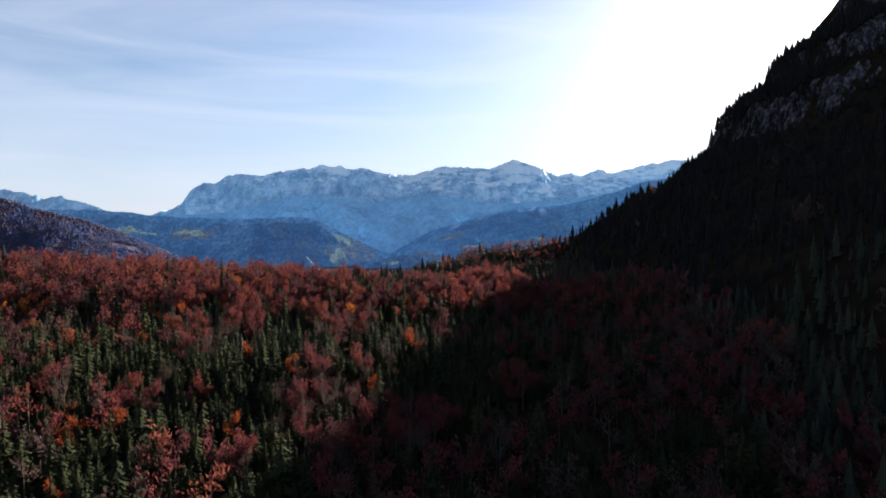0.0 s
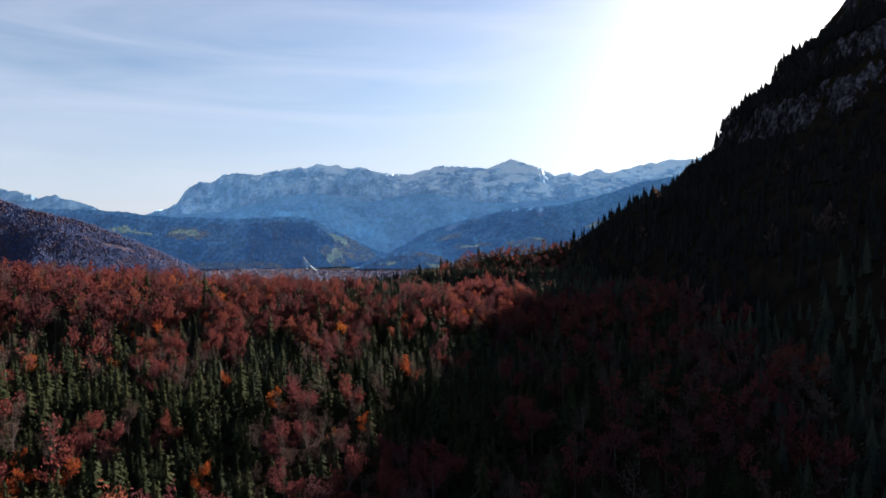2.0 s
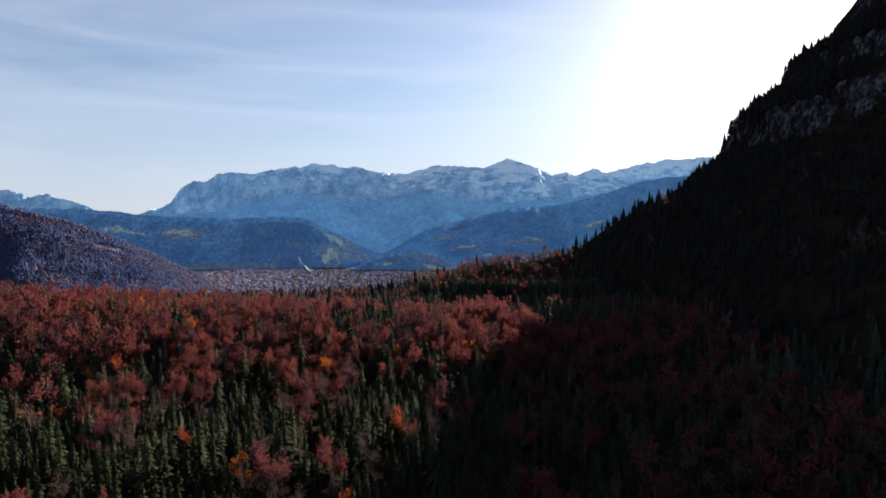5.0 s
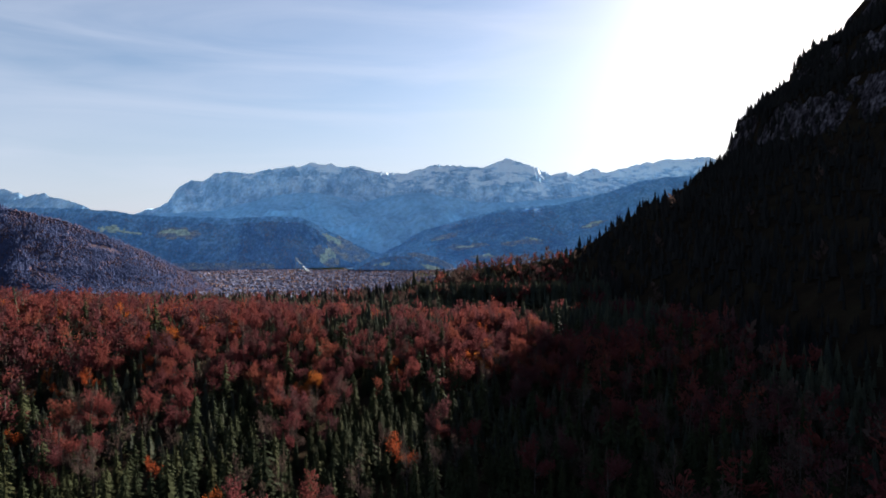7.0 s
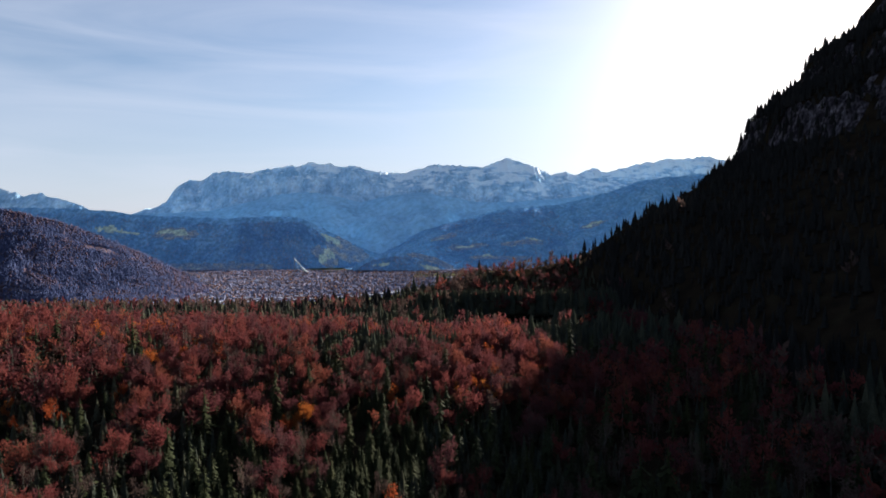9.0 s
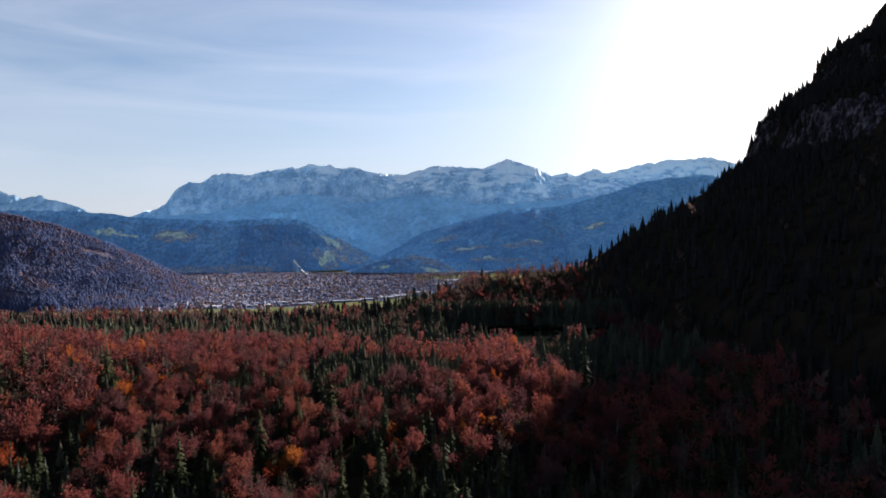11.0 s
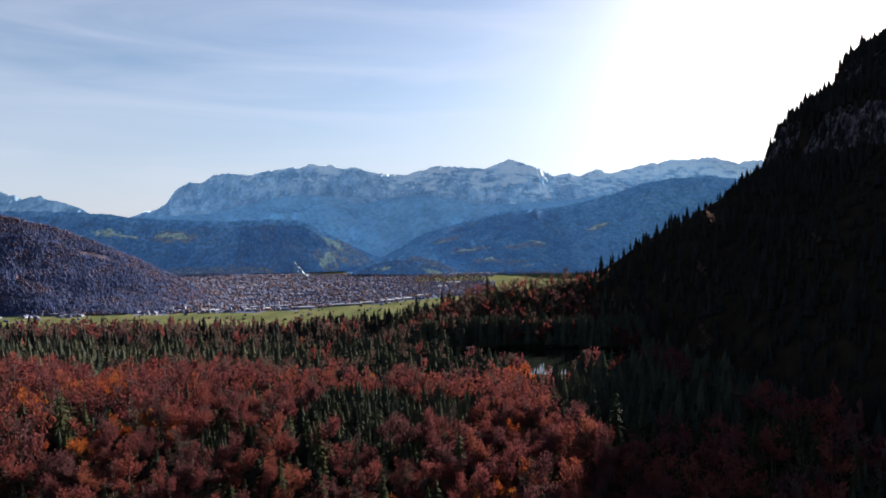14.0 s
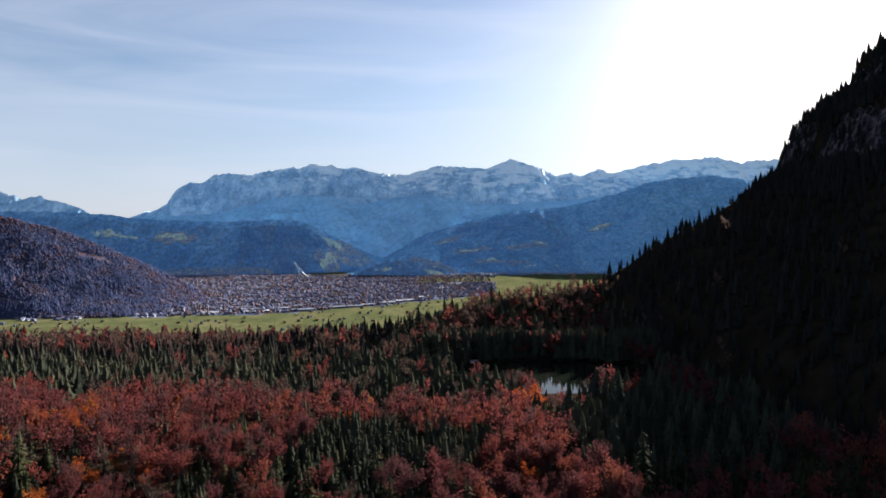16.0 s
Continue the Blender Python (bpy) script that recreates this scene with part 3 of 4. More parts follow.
def scatter(name, templates, pick, place, scale, turn, mats, label, category, smooth=False):
    """Many trees joined in one mesh: copies of the templates at the places."""
    vs, fs, ms, tones, n = [], [], [], [], 0
    tone = np.random.default_rng(len(pick)).uniform(size=len(pick))
    for k, parts in enumerate(templates):
        sel = np.where(pick == k)[0]
        if not len(sel):
            continue
        for mi, (v, f) in enumerate(parts):
            c, s = np.cos(turn[sel])[:, None], np.sin(turn[sel])[:, None]
            sx, sz = scale[sel, 0][:, None], scale[sel, 1][:, None]
            x = (v[None, :, 0] * c - v[None, :, 1] * s) * sx + place[sel, 0][:, None]
            y = (v[None, :, 0] * s + v[None, :, 1] * c) * sx + place[sel, 1][:, None]
            z = v[None, :, 2] * sz + place[sel, 2][:, None]
            vs.append(np.stack([x, y, z], -1).reshape(-1, 3))
            fs.append((f[None] + (np.arange(len(sel)) * len(v))[:, None, None] + n).reshape(-1, 3))
            ms.append(np.full(len(sel) * len(f), mi))
            tones.append(np.repeat(tone[sel], len(v)))
            n += len(sel) * len(v)
    me = mesh_of(name, np.concatenate(vs), np.concatenate(fs), mats, np.concatenate(ms), smooth)
    me.attributes.new("tone", "FLOAT", "POINT").data.foreach_set("value", np.concatenate(tones).astype(np.float32))
    return tagged(new(name, me), label, category, kind="stuff")


# where the trees of the near forest stand
SP = 5.3
tx, ty = np.meshgrid(np.arange(-620, 560, SP), np.arange(-70, 1400, SP))
tx, ty = tx.ravel() + rng.uniform(-0.45, 0.45, tx.size) * SP, ty.ravel() + rng.uniform(-0.45, 0.45, tx.size) * SP
keep = (tx > -0.86 * ty - 90) & (tx < 0.80 * ty + 110) & (tx < 470) & ((ty < 780) | (tx < 120))
keep &= (ty < 700) | (rng.uniform(size=tx.size) < 0.55)
keep &= ~((tx > 130) & (ty > 765))
keep &= ((tx < 150) & (ty < 600)) | (rng.uniform(size=tx.size) < 0.52)
keep &= (ty > 40) | (rng.uniform(size=tx.size) < 0.6)
keep &= lake_shape(tx, ty) > 1.06
keep &= np.hypot((tx - 2) / 17, (ty - 553) / 8) > 1
keep &= np.hypot((tx + 92) / 6, (ty - 300) / 9) > 1   # a small clearing
keep &= ~((lake_shape(tx, ty) < 2.2) & (ty < 500) & (ty > 442) & (tx > 39 + 0.07 * (ty - 400)) & (tx < 52 + 0.15 * (ty - 400)))
tx, ty = tx[keep], ty[keep]
sx, sy = rng.uniform(-15, 170, 2600), rng.uniform(520, 585, 2600)
k = lake_shape(sx, sy)
ok = (k > 1.04) & (k < 1.30) & (np.hypot((sx - 2) / 17, (sy - 553) / 7) > 1) & (rng.uniform(size=2600) < 0.35)
cx2, cy2 = rng.uniform(290, 475, 2600), rng.uniform(600, 768, 2600)   # small trees clinging to the cliffs and their edge
tx, ty = np.concatenate([tx, sx[ok], cx2]), np.concatenate([ty, sy[ok], cy2])
tz = ground_height(tx, ty)
sl = np.hypot(ground_height(tx + 2, ty) - tz, ground_height(tx, ty + 2) - tz) / 2
steep = (sl > 1.35) & (tx > 250)
keep = ~steep | (rng.uniform(size=tx.size) < 0.45)
tx, ty, tz = tx[keep], ty[keep], tz[keep]


wx = tx + (fbm(tx / 40, ty / 40, 51) - 0.5) * 45
wy = ty + (fbm(tx / 40, ty / 40, 57) - 0.5) * 45


def ellipse(x0, y0, rx, ry):
    return np.clip(1.4 - np.hypot((wx - x0) / rx, (wy - y0) / ry), 0, 1)


# share of conifers, stand by stand; a few patches replace missing shadow
con = np.full(tx.size, 0.42)
con = con + (0.16 - con) * ellipse(-110, 330, 150, 75)
con = con + (0.12 - con) * ellipse(-110, 395, 130, 45)
con = con + (0.88 - con) * ellipse(-30, 345, 58, 52)
con = con + (0.12 - con) * ellipse(0, 408, 60, 22)
con = con + (0.10 - con) * ellipse(28, 300, 34, 34)
con = con + (0.74 - con) * ellipse(-60, 236, 140, 24)
con = con + (0.56 - con) * ellipse(-70, 160, 170, 55)
con = con + (0.70 - con) * ellipse(-45, 204, 80, 22)
con = con + (0.84 - con) * step(415, 460, wy) * (1 - step(-20, 60, wx)) * (1 - step(760, 850, wy))
con = con + (0.40 - con) * ellipse(0, 650, 45, 40)
con = con + (1.05 - con) * ellipse(82, 418, 42, 60)
# spruces instead of beeches, to darken a spot the shadow misses
con = con + (1.00 - con) * ellipse(58, 378, 24, 26)
con = con + (0.46 - con) * ellipse(75, 690, 80, 60)
con = con + (0.36 - con) * ellipse(30, 590, 55, 30)
con = con + (0.22 - con) * ellipse(-330, 700, 150, 50)
con = con + (fbm(tx / 22, ty / 22, 31) - 0.5) * 1.1
con = con + (0.80 + (fbm(tx / 22, ty / 22, 31) - 0.5) * 0.8 - con) * step(110, 150, tx)
# dark conifers in place of beeches, standing in for the mountain's shadow
con = np.where((wx > 46) & (wx < 95) & (wy > 318) & (wy < 415), 2.0, con)
con = np.where((wx > 30) & (wx < 50) & (wy > 334) & (wy < 392), 2.0, con)
con = np.where(np.hypot((tx - 26) / 14, (ty - 432) / 13) < 1, 0.0, con)
con = np.where((tx > 170) | ((tx > 150) & (ty > 600)), 0.92 + (fbm(tx / 30, ty / 30, 33) - 0.5) * 0.9, con)
con = np.where((tx > 270) & (ty > 560), 2.0, con)
is_con = con + rng.uniform(-0.32, 0.32, tx.size) > 0.5
warm = fbm(tx / 14, ty / 14, 44) + rng.uniform(-0.25, 0.25, tx.size)
is_or = ~is_con & (warm > 0.795) & ~((ty > 420) & (tx < 20)) & (tx < 0.16 * ty - 10) & (ty < 540)
is_or |= ~is_con & (np.hypot((tx - 28) / 10, (ty - 432) / 12) < 1)   # bright ones before the lake
is_bare = ~is_con & ~is_or & ((tx > 150) | (rng.uniform(size=tx.size) < np.where(ty < 260, 0.42, np.where(((ty > 425) & (tx < 20)) | (ty > 590), 0.66, 0.12))))
# crowns of broad-leaved trees need room
roomy = is_con | (ty > 620) | (rng.uniform(size=tx.size) < 0.70)
tx, ty, is_con, is_or, is_bare = (a[roomy] for a in (tx, ty, is_con, is_or, is_bare))
wx = tx + (fbm(tx / 40, ty / 40, 51) - 0.5) * 45
wy = ty + (fbm(tx / 40, ty / 40, 57) - 0.5) * 45
# conifers stand closer: young ones beside most of them, thick in the young stands
thicket = np.maximum.reduce([ellipse(-30, 345, 58, 52), ellipse(-50, 236, 130, 26), 0.8 * ellipse(-70, 160, 170, 55)])
others = []
for share in (0.9, 0.7, 0.6):
    some = np.where(is_con & (ty < 620) & (tx < 0.35 * ty + 60) & (rng.uniform(size=tx.size) < share * np.where(thicket > 0.4, 1.0, 0.55)))[0]
    ang = rng.uniform(0, 2 * math.pi, len(some))
    others.append(np.stack([tx[some] + 2.5 * np.cos(ang), ty[some] + 2.5 * np.sin(ang)], 1))
others.append(np.stack([rng.uniform(-190, 40, 1700), rng.uniform(110, 420, 1700)], 1))   # undergrowth in the gaps
nx2, ny2 = np.concatenate(others).T
ok = lake_shape(nx2, ny2) > 1.06
young = np.concatenate([np.zeros(tx.size, bool), np.ones(ok.sum(), bool)])
tx, ty = np.concatenate([tx, nx2[ok]]), np.concatenate([ty, ny2[ok]])
tz = ground_height(tx, ty)
is_con = np.concatenate([is_con, np.ones(ok.sum(), bool)])
is_or, is_bare = (np.concatenate([m, np.zeros(ok.sum(), bool)]) for m in (is_or, is_bare))
wx = tx + (fbm(tx / 40, ty / 40, 51) - 0.5) * 45
wy = ty + (fbm(tx / 40, ty / 40, 57) - 0.5) * 45
kind_of = np.where(is_con, 0, np.where(is_or, 2, np.where(is_bare, 3, 1)))
size_v = np.where(is_con, np.where(rng.uniform(size=tx.size) < 0.12, rng.uniform(0.8, 1.1, tx.size), rng.uniform(0.38, 0.74, tx.size)), 0.60 + 0.52 * rng.uniform(size=tx.size) ** 0.8)
size_v = np.where(is_con & (ellipse(-30, 345, 58, 52) > 0.4), size_v * 0.8, size_v)
size_v = np.where(young, rng.uniform(0.28, 0.54, tx.size), size_v)
size_v = np.where(is_or, size_v * 0.85, size_v)
low = (ty > 425) & (ty < 500) & (tx > 36) & (tx < 66)   # young trees before the lake
shore = (ty > 552) & (ty < 600) & (tx > -25) & (tx < 150)   # tall trees beyond the lake
size_v = np.where(shore, np.maximum(size_v, np.where(ty < 578, 1.28, 0.95)), size_v * np.where(low, 0.62, 1.0))
size_v = np.where(tx > 240, size_v * np.where((tx > 335) & (ty > 650), 0.98, 0.85), size_v)
size_v = np.where((tx > 150) & (tx < 335) & (ty > 580), size_v * 1.1, size_v)
size_h = size_v * rng.uniform(0.88, 1.15, tx.size) * np.where(is_con, np.where(young, 1.05, np.where(ty > 400, 1.35, 1.0)), 1.0)
spin = rng.uniform(0, 2 * math.pi, tx.size)

NEAR_SPRUCE = [spruce(100 + i, 15.5 + i) for i in range(4)]
NEAR_BEECH = [broadleaf(200 + i) for i in range(6)]
NEAR_ORANGE = [broadleaf(240 + i, 13.5, 3.6, 950, 0.26) for i in range(3)]
NEAR_BARE = [broadleaf(260 + i, 16.0, 3.6, 650, 0.17, 18) for i in range(3)]
KINDS = (
    ("spruce", "tall dark green spruce standing in the mixed forest", "spruce trees", NEAR_SPRUCE, M_SPRUCE),
    ("beech", "beech with rust red autumn leaves and grey trunk", "autumn beeches", NEAR_BEECH, M_BEECH),
    ("maple", "maple with bright orange autumn leaves", "orange maples", NEAR_ORANGE, M_ORANGE),
    ("bare_tree", "nearly leafless grey-brown tree with thin limbs", "bare trees", NEAR_BARE, M_TWIG),
)
single = np.zeros(tx.size, bool)
near = np.hypot(tx + 40, (ty - 260) * 0.75)
for k, (name, label, group, shapes, mat) in enumerate(KINDS):
    limit = (285, 250, 110, 120)[k]
    protos = []
    for i, (wood, crown) in enumerate(shapes):
        protos.append((mesh_of(name + "_trunk", *wood, [M_BARK]), mesh_of(name + "_crown", *crown, [mat])))
    mine = np.where((kind_of == k) & (ty > 95))[0]
    mine = mine[np.argsort(near[mine])][:limit]
    single[mine] = True
    for n, j in enumerate(mine):
        t = tagged(new(name), label, "tree", group)
        t.matrix_basis = Matrix.LocRotScale((tx[j], ty[j], tz[j]), Euler((0, 0, spin[j])), (size_h[j], size_h[j], size_v[j]))
        trunk_me, crown_me = protos[n % len(protos)]
        for part_name, me in (("trunk", trunk_me), ("crown", crown_me)):
            p = new(part_name, me)
            p.parent = t

# the rest of the forest: finer near the flight line, coarser far off
MID_SPRUCE = [spruce(300 + i, 15.5 + i, 3.2, 16, 7, False, 0.24) for i in range(4)]
MID_BEECH = [broadleaf(320 + i, 15.2, 4.4, 230, 0.53, 14, False) for i in range(4)]
MID_BARE = [broadleaf(330 + i, 15.6, 3.6, 200, 0.36, 14, False) for i in range(3)]
MID_ORANGE = [broadleaf(340 + i, 13.5, 3.6, 200, 0.52, 14, False) for i in range(2)]
FAR_SPRUCE = [(spruce(360 + i, 15.5 + i, 3.2, 5, 6, False)[1],) for i in range(3)]
FAR_BEECH = [(broadleaf(380 + i, 15.2, 4.2, 130, 0.68, 9, False)[1],) for i in range(4)]
dist = np.hypot(tx, ty - 60)
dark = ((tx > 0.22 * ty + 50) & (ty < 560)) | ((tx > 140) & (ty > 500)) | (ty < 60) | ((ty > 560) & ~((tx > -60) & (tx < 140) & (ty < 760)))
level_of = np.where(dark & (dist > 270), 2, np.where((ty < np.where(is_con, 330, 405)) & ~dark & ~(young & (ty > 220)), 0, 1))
DIM_SPRUCE = [(spruce(390 + i, 15.5 + i, 3.0, 2, 5, False)[1],) for i in range(3)]
DIM_BEECH = [(broadleaf(395 + i, 15.6, 3.8, 20, 1.6, 5, False)[1],) for i in range(3)]
P = np.stack([tx, ty, tz], 1)
S = np.stack([size_h, size_v], 1)
for name, want, level, temps, mats, label in (
    ("spruce_stand", kind_of == 0, 0, MID_SPRUCE, [M_BARK, M_SPRUCE], "dense stand of dark green spruces"),
    ("beech_stand", kind_of == 1, 0, MID_BEECH, [M_BARK, M_BEECH], "stand of rust red autumn beeches"),
    ("bare_stand", kind_of == 3, 0, MID_BARE, [M_BARK, M_TWIG], "thinly leaved grey-brown trees among the beeches"),
    ("bare_wood", kind_of == 3, 1, FAR_BEECH, [M_TWIG], "grey-brown trees that have lost most leaves"),
    ("maple_stand", kind_of == 2, 0, MID_ORANGE, [M_BARK, M_ORANGE], "scattered orange autumn maples"),
    # farther spruces take the needle copy that has haze in its colour
    ("spruce_wood", kind_of == 0, 1, FAR_SPRUCE, [M_SPRUCEHAZE], "spruce wood around the lake and up the mountain flank"),
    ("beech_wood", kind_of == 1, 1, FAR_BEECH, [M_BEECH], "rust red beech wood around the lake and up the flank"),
    # spruces of the flank use the copy with shade in its colour
    ("spruce_slope", kind_of == 0, 2, DIM_SPRUCE, [M_FLANKSHADE], "spruces on the shaded mountain flank"),
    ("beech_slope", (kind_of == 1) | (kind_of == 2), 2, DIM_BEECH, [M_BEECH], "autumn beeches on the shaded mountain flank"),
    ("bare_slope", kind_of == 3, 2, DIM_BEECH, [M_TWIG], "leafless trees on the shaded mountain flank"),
    ("maple_wood", kind_of == 2, 1, FAR_BEECH, [M_ORANGE], "orange autumn trees spread through the wood"),
):
    j = np.where(want & ~single & (level_of == level))[0]
    scatter(name, temps, rng.integers(0, len(temps), len(j)), P[j], S[j], spin[j], mats, label, "forest")


# woods on the hills beyond the valley
def cone_tree(seed):
    r = np.random.default_rng(seed)
    v, f = [], []
    for z0, z1, rad in ((0.0, 1.0, 0.12),):
        n = len(v)
        v.append((0, 0, z1))
        for k in range(5):
            w = 2 * math.pi * k / 5
            v.append((math.cos(w) * rad * r.uniform(0.8, 1.2), math.sin(w) * rad * r.uniform(0.8, 1.2), z0))
        f += [(n, n + 1 + k, n + 1 + (k + 1) % 5) for k in range(5)]
    return ((np.array(v, float), np.array(f)),)


def bush_tree(seed):
    r = np.random.default_rng(seed)
    bm = bmesh.new()
    bmesh.ops.create_uvsphere(bm, u_segments=5, v_segments=2, radius=0.48)
    bmesh.ops.triangulate(bm, faces=bm.faces)
    v = np.array([p.co for p in bm.verts]) * r.uniform(0.7, 1.25, (len(bm.verts), 1)) + (0, 0, 0.45)
    f = np.array([[p.index for p in q.verts] for q in bm.faces])
    bm.free()
    return ((v, f),)


CONES = [cone_tree(i) for i in range(3)]
BUSHES = [bush_tree(i) for i in range(3)]


def wood_on(field, count, rust, label, seed, height=10.0, green=M_HILLTREE, dense=None, rim=9):
    xs, ys, z, idx = field
    r = np.random.default_rng(seed)
    i, j = r.integers(0, len(ys) - rim, count), r.integers(0, len(xs) - 1, count)
    if dense:
        n = count // 3
        i[n: 2 * n] = r.integers(0, len(ys) - 9, n)
        j[n: 2 * n] = np.clip(np.searchsorted(xs, r.uniform(*dense, n)) - 1, 0, len(xs) - 2)
    keep = (idx[i, j] == 0) | (r.uniform(size=count) < 0.08)
    i, j = i[keep], j[keep]
    a, b = r.uniform(size=len(i)), r.uniform(size=len(i))
    x, y = xs[j] + a * (xs[j + 1] - xs[j]), ys[i] + b * (ys[i + 1] - ys[i])
    zz = (z[i, j] * (1 - a) + z[i, j + 1] * a) * (1 - b) + (z[i + 1, j] * (1 - a) + z[i + 1, j + 1] * a) * b
    ok = (zz > VALLEY - 1) & (np.abs(x) < 0.85 * y)
    x, y, zz = x[ok], y[ok], zz[ok]
    red = fbm(x / 60, y / 60, seed) + r.uniform(-0.25, 0.25, len(x)) > 1 - rust
    s = r.uniform(0.7, 1.2, len(x)) * height
    p = np.stack([x, y, zz], 1)
    spin = r.uniform(0, 6.28, len(x))
    for name, sel, temps, mat, wide in (("conifer_wood", ~red, CONES, green, 1.05), ("autumn_wood", red, BUSHES, M_HILLRUST if green is M_NEARHILL else M_FARRUST, 0.48)):
        k = np.where(sel)[0]
        if len(k):
            scatter(name, temps, r.integers(0, 3, len(k)), p[k], np.stack([s[k] * wide, s[k] * (1 if wide > 1 else 0.62)], 1), spin[k], [mat], label, "forest", True)


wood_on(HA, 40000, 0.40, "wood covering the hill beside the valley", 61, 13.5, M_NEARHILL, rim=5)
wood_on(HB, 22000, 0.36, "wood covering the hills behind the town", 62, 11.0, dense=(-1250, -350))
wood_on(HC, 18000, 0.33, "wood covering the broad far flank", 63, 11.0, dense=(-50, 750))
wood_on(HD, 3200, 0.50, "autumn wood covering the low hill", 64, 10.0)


# wood along the foot of the hills behind the town, added to cover a strip in their shadow
r = np.random.default_rng(88)
fx, fy = r.uniform(-1900, 900, 4600), 3180 + 210 * r.uniform(size=4600)
# haze-pale trees would glare in the sun, so this stretch stays field
sunlit_field = (fx > -1080) & (fx < -240)
fx, fy = fx[~sunlit_field], fy[~sunlit_field]
s = r.uniform(7, 15, len(fx))
rust = fbm(fx / 50, fy / 50, 89) + r.uniform(-0.2, 0.2, len(fx)) > 0.5
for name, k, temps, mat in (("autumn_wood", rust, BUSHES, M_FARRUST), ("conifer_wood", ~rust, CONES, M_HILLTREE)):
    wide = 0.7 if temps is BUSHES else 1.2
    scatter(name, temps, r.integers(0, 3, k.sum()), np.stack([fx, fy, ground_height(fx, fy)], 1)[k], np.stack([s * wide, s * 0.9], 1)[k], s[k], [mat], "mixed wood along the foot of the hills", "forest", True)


# ---- the town in the valley ----
def house_parts(w, d, h, roof):
    """Walls with gables, and a roof with eaves and thickness."""
    a, b = w / 2, d / 2
    wall = (np.array([(-a, -b, -1), (a, -b, -1), (a, b, -1), (-a, b, -1), (-a, -b, h), (a, -b, h), (a, b, h), (-a, b, h), (-a, 0, h + roof), (a, 0, h + roof)], float),
            np.array([(0, 1, 5), (0, 5, 4), (1, 2, 6), (1, 6, 5), (2, 3, 7), (2, 7, 6), (3, 0, 4), (3, 4, 7), (4, 8, 7), (5, 6, 9)]))
    e, o = 1.0, 1.2
    k = roof / b
    rv = []
    for up in (0.15, 0.55):
        for x in (-a - e, a + e):
            rv += [(x, -b - o, h - k * o + up), (x, 0, h + roof + up), (x, b + o, h - k * o + up)]
    rf = []
    for u, v in ((0, 1), (1, 2)):
        rf += [(6 + u, 9 + u, 9 + v), (6 + u, 9 + v, 6 + v), (u, v, 3 + v), (u, 3 + v, 3 + u)]
    for s in (0, 3):
        for u, v in ((0, 1), (1, 2)):
            rf += [(s + u, s + v, s + 6 + v), (s + u, s + 6 + v, s + 6 + u)]
    for u in (0, 2):
        rf += [(u, u + 3, u + 9), (u, u + 9, u + 6)]
    return wall, (np.array(rv, float), np.array(rf))


r = np.random.default_rng(90)
hx, hy = r.uniform(-1500, 500, 16000), 1640 + 1600 * r.uniform(size=16000) ** 1.15
ok = (town_mask(hx, hy) > 0.15) & (fbm(hx / 70, hy / 70, 91) > 0.40) & (hx > -0.52 * hy + 20) & (hx < 0.075 * hy + 10)
ok |= (town_mask(hx, hy) > 0) & (hx < -0.40 * hy + 20) & (hy < 1790) & (hx > -1300) & (fbm(hx / 40, hy / 40, 93) > 0.52)
ok &= ~((hx > -150) & (hy > 2750) & (hy < 3050))
hx, hy = hx[ok], hy[ok]
gridcell = {}
for i, (x, y) in enumerate(zip(hx, hy)):
    gridcell.setdefault((int(x // 14), int(y // 19)), i)
sel = np.array(sorted(gridcell.values(), key=lambda i: hy[i]))
hx, hy = hx[sel], hy[sel]
hz = ground_height(hx, hy)
HOUSES = [house_parts(8.5, 6.5, 4.2, 2.0), house_parts(11, 7.5, 5.0, 2.2), house_parts(7.5, 6, 3.8, 1.9), house_parts(19, 9, 5.0, 1.6)]
ROTS = r.choice((0.1, 0.25, 1.6, 1.75, 0.9), len(hx)) + r.uniform(-0.1, 0.1, len(hx))
pick = r.choice(4, len(hx), p=(0.4, 0.3, 0.24, 0.06))
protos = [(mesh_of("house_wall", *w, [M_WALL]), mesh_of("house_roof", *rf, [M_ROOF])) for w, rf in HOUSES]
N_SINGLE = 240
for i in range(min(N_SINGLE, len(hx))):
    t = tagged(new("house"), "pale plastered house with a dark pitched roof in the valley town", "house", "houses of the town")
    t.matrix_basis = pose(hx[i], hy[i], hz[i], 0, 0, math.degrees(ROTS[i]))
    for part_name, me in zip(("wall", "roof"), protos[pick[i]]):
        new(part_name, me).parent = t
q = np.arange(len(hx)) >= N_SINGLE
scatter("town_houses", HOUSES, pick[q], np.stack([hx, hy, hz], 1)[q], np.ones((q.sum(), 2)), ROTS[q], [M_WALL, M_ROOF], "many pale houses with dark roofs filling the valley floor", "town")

# trees between the houses
bx, by = r.uniform(-1500, 500, 16000), 1620 + 1650 * r.uniform(size=16000) ** 1.1
ok = (town_mask(bx, by) > -0.1) & (bx > -0.46 * by) & (bx < 0.05 * by + 60)
bx, by = bx[ok], by[ok]
bz = ground_height(bx, by)
s = r.uniform(6, 11.5, len(bx))
rust = r.uniform(size=len(bx)) < 0.6
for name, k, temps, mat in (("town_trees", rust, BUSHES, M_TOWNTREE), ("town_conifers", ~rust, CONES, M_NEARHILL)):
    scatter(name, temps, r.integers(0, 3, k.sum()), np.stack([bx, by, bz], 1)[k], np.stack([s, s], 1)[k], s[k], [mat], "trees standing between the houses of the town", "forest")

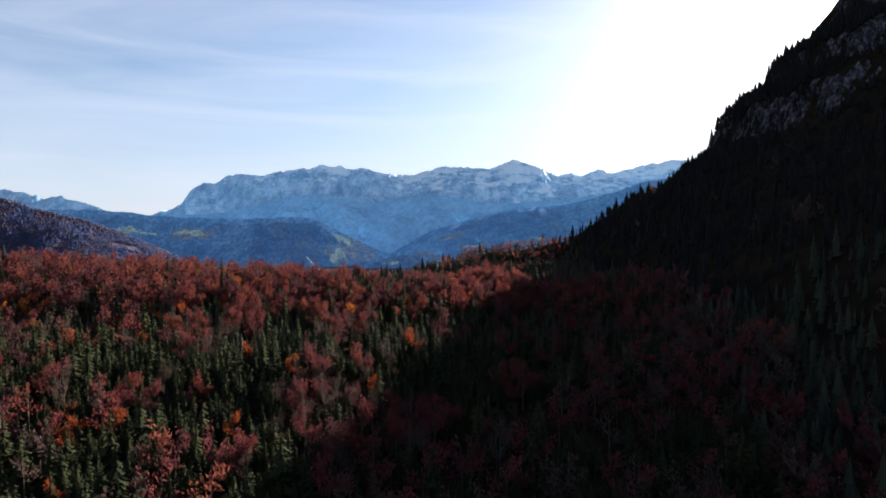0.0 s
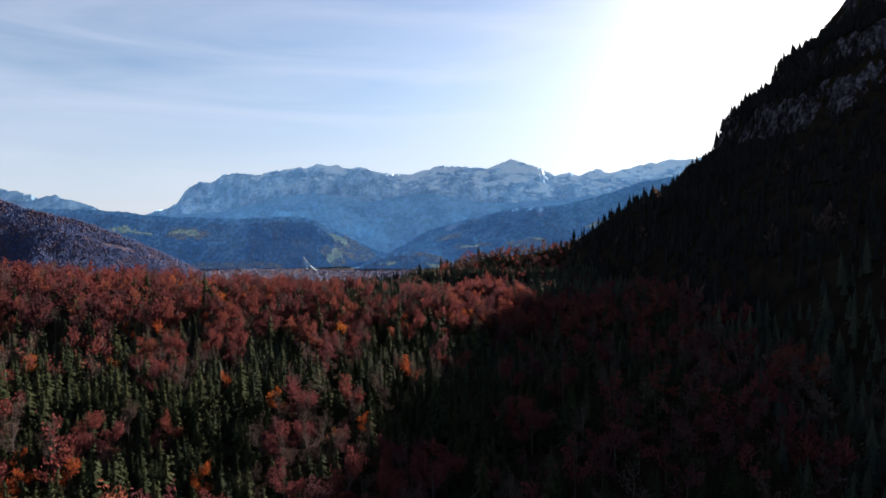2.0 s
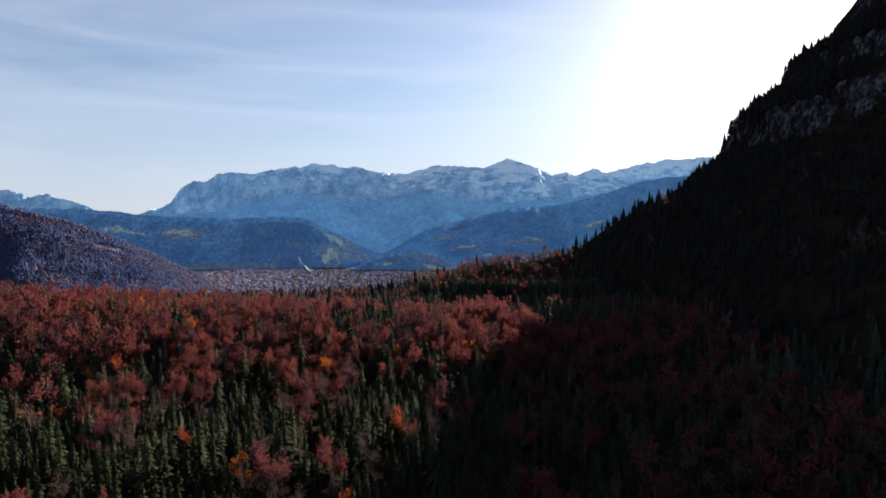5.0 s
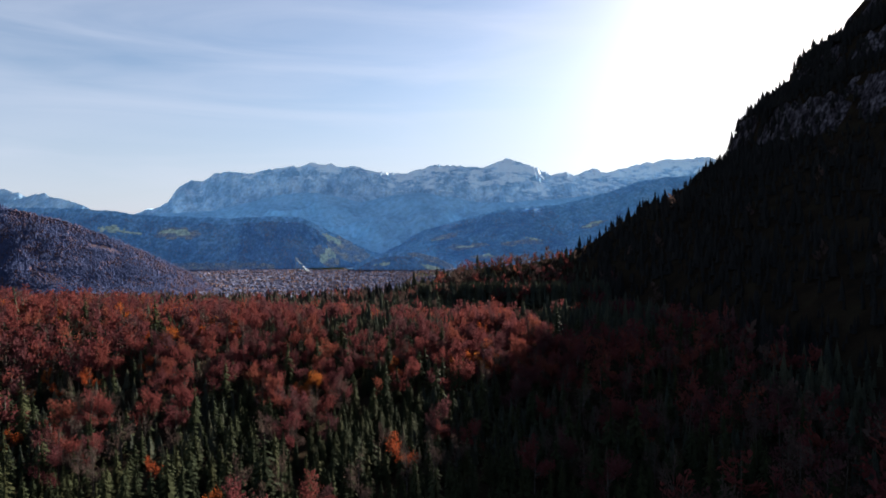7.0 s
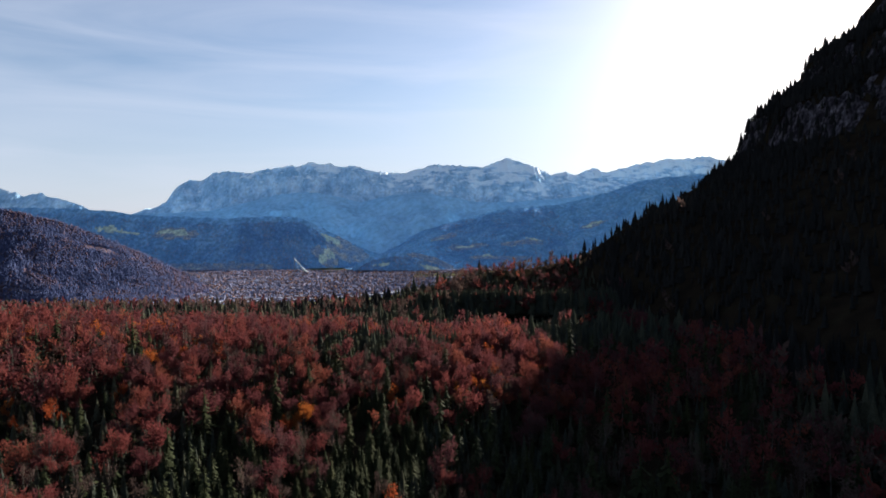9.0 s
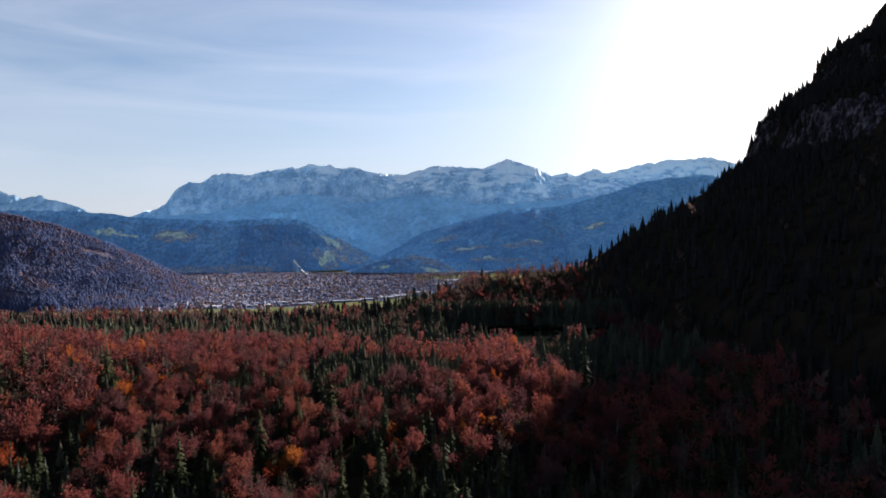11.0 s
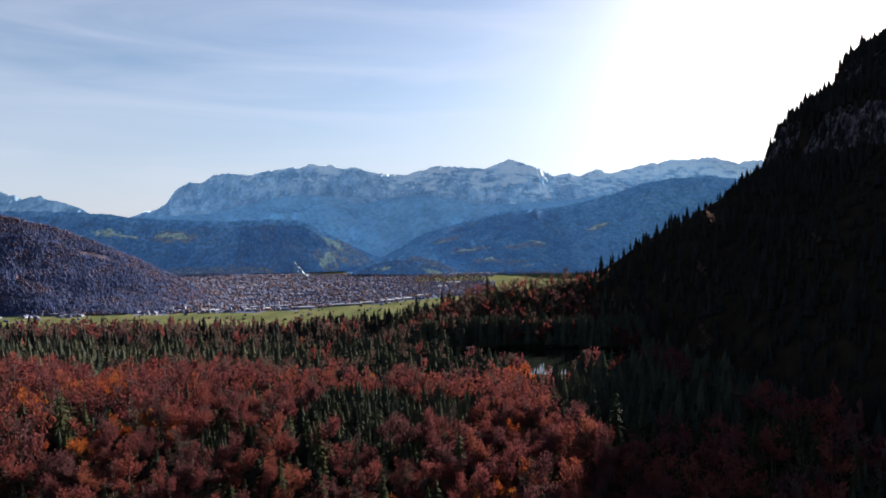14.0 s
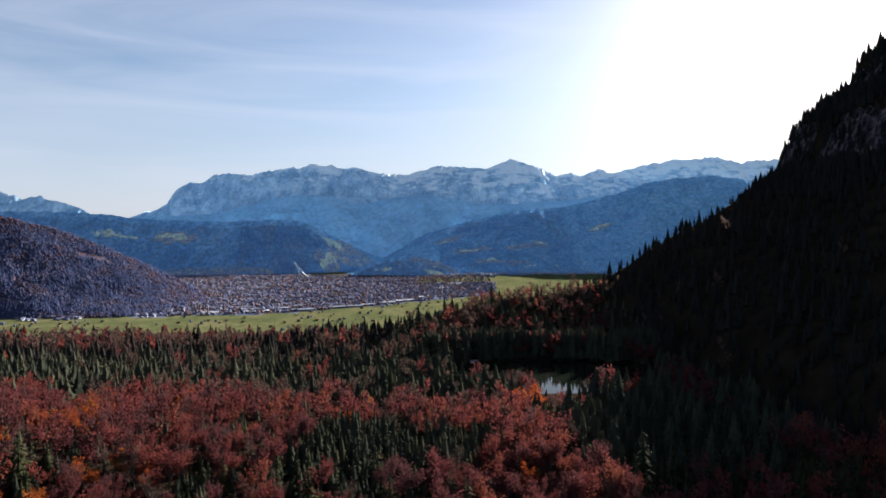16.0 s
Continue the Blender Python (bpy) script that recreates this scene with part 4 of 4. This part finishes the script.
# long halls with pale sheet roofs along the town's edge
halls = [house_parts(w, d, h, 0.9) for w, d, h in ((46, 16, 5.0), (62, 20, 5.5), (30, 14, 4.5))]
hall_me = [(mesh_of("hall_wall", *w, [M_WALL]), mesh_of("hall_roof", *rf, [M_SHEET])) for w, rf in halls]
for x, y, k, turn in ((-440, 1862, 1, 14), (-520, 1905, 0, 8), (-335, 1925, 1, 20), (-290, 1945, 2, 16), (-262, 1975, 0, 24), (-590, 1830, 2, 10), (-610, 1880, 0, 6), (-480, 1960, 2, 12), (-385, 1900, 2, 18),
                      (-700, 1815, 0, 4), (-545, 1850, 2, 100), (-200, 2030, 0, 24), (-150, 2075, 1, 28), (-650, 1925, 2, 8), (-820, 2560, 1, 5), (-840, 2750, 0, 0), (-560, 2240, 0, 12), (-90, 2180, 0, 30), (30, 2690, 1, 10), (-20, 2500, 0, 20)):
    t = tagged(new("hall"), "long low hall with a pale sheet metal roof", "hall", "halls of the town")
    t.matrix_basis = pose(x, y, float(ground_height(np.array([x]), np.array([y]))[0]), 0, 0, turn)
    for part_name, me in zip(("wall", "roof"), hall_me[k]):
        new(part_name, me).parent = t

# hay barns and single trees on the meadow
barn = house_parts(7, 5, 2.8, 1.6)
barn_me = (mesh_of("barn_wall", *barn[0], [M_BARN]), mesh_of("barn_roof", *barn[1], [M_BARN]))
n = 0
while n < 70:
    x, y = r.uniform(-1150, 150), r.uniform(1500, 2150)
    if town_mask(np.array([x]), np.array([y]))[0] > -0.25 or x < -0.72 * y:
        continue
    t = tagged(new("hay_barn"), "small dark weathered wooden hay barn on the meadow", "barn", "hay barns")
    t.matrix_basis = pose(x, y, float(ground_height(np.array([x]), np.array([y]))[0]), 0, 0, r.uniform(0, 180))
    for part_name, me in zip(("wall", "roof"), barn_me):
        new(part_name, me).parent = t
    n += 1
mx, my = r.uniform(-1200, 150, 500), r.uniform(1500, 2150, 500)
ok = (town_mask(mx, my) < 0) & (fbm(mx / 50, my / 50, 95) > 0.56)
mx, my = mx[ok], my[ok]
s = r.uniform(5, 11, len(mx))
scatter("meadow_trees", BUSHES, r.integers(0, 3, len(mx)), np.stack([mx, my, ground_height(mx, my)], 1), np.stack([s, s], 1), s, [M_NEARHILL], "dark trees and bushes dotted over the meadow", "forest")


# ---- the ski jump at the foot of the hill ----
def part(name, vf, mat, parent, label=""):
    ob = new(name, mesh_of(name, *vf, [mat]))
    ob.parent = parent
    return tagged(ob, label) if label else ob


jump = tagged(new("ski_jump"), "tall pale steel ski jump with a curved inrun", "ski jump")
jump.location = (-792, 3150, VALLEY)
curve = [(-16 + 40 * u, -20 * u, 78 - 62 * u + 26 * u * u) for u in np.linspace(0, 1, 9)]
part("inrun", tube(curve, [2.6] * 9, 4), M_STEEL, jump)
part("tower", tube([(-16, 0, -2), (-15, 0, 40), (-16, 0, 84)], [3.2, 2.4, 2.8], 6), M_STEEL, jump)
part("strut", tube([(10, -10, -2), (4, -10, 44)], [1.6, 1.2], 4), M_STEEL, jump)
part("landing_slope", tube([(26, -22, 30), (44, -32, 14), (70, -46, 0)], [5, 5, 6], 4), M_STEEL, jump, "pale landing slope")
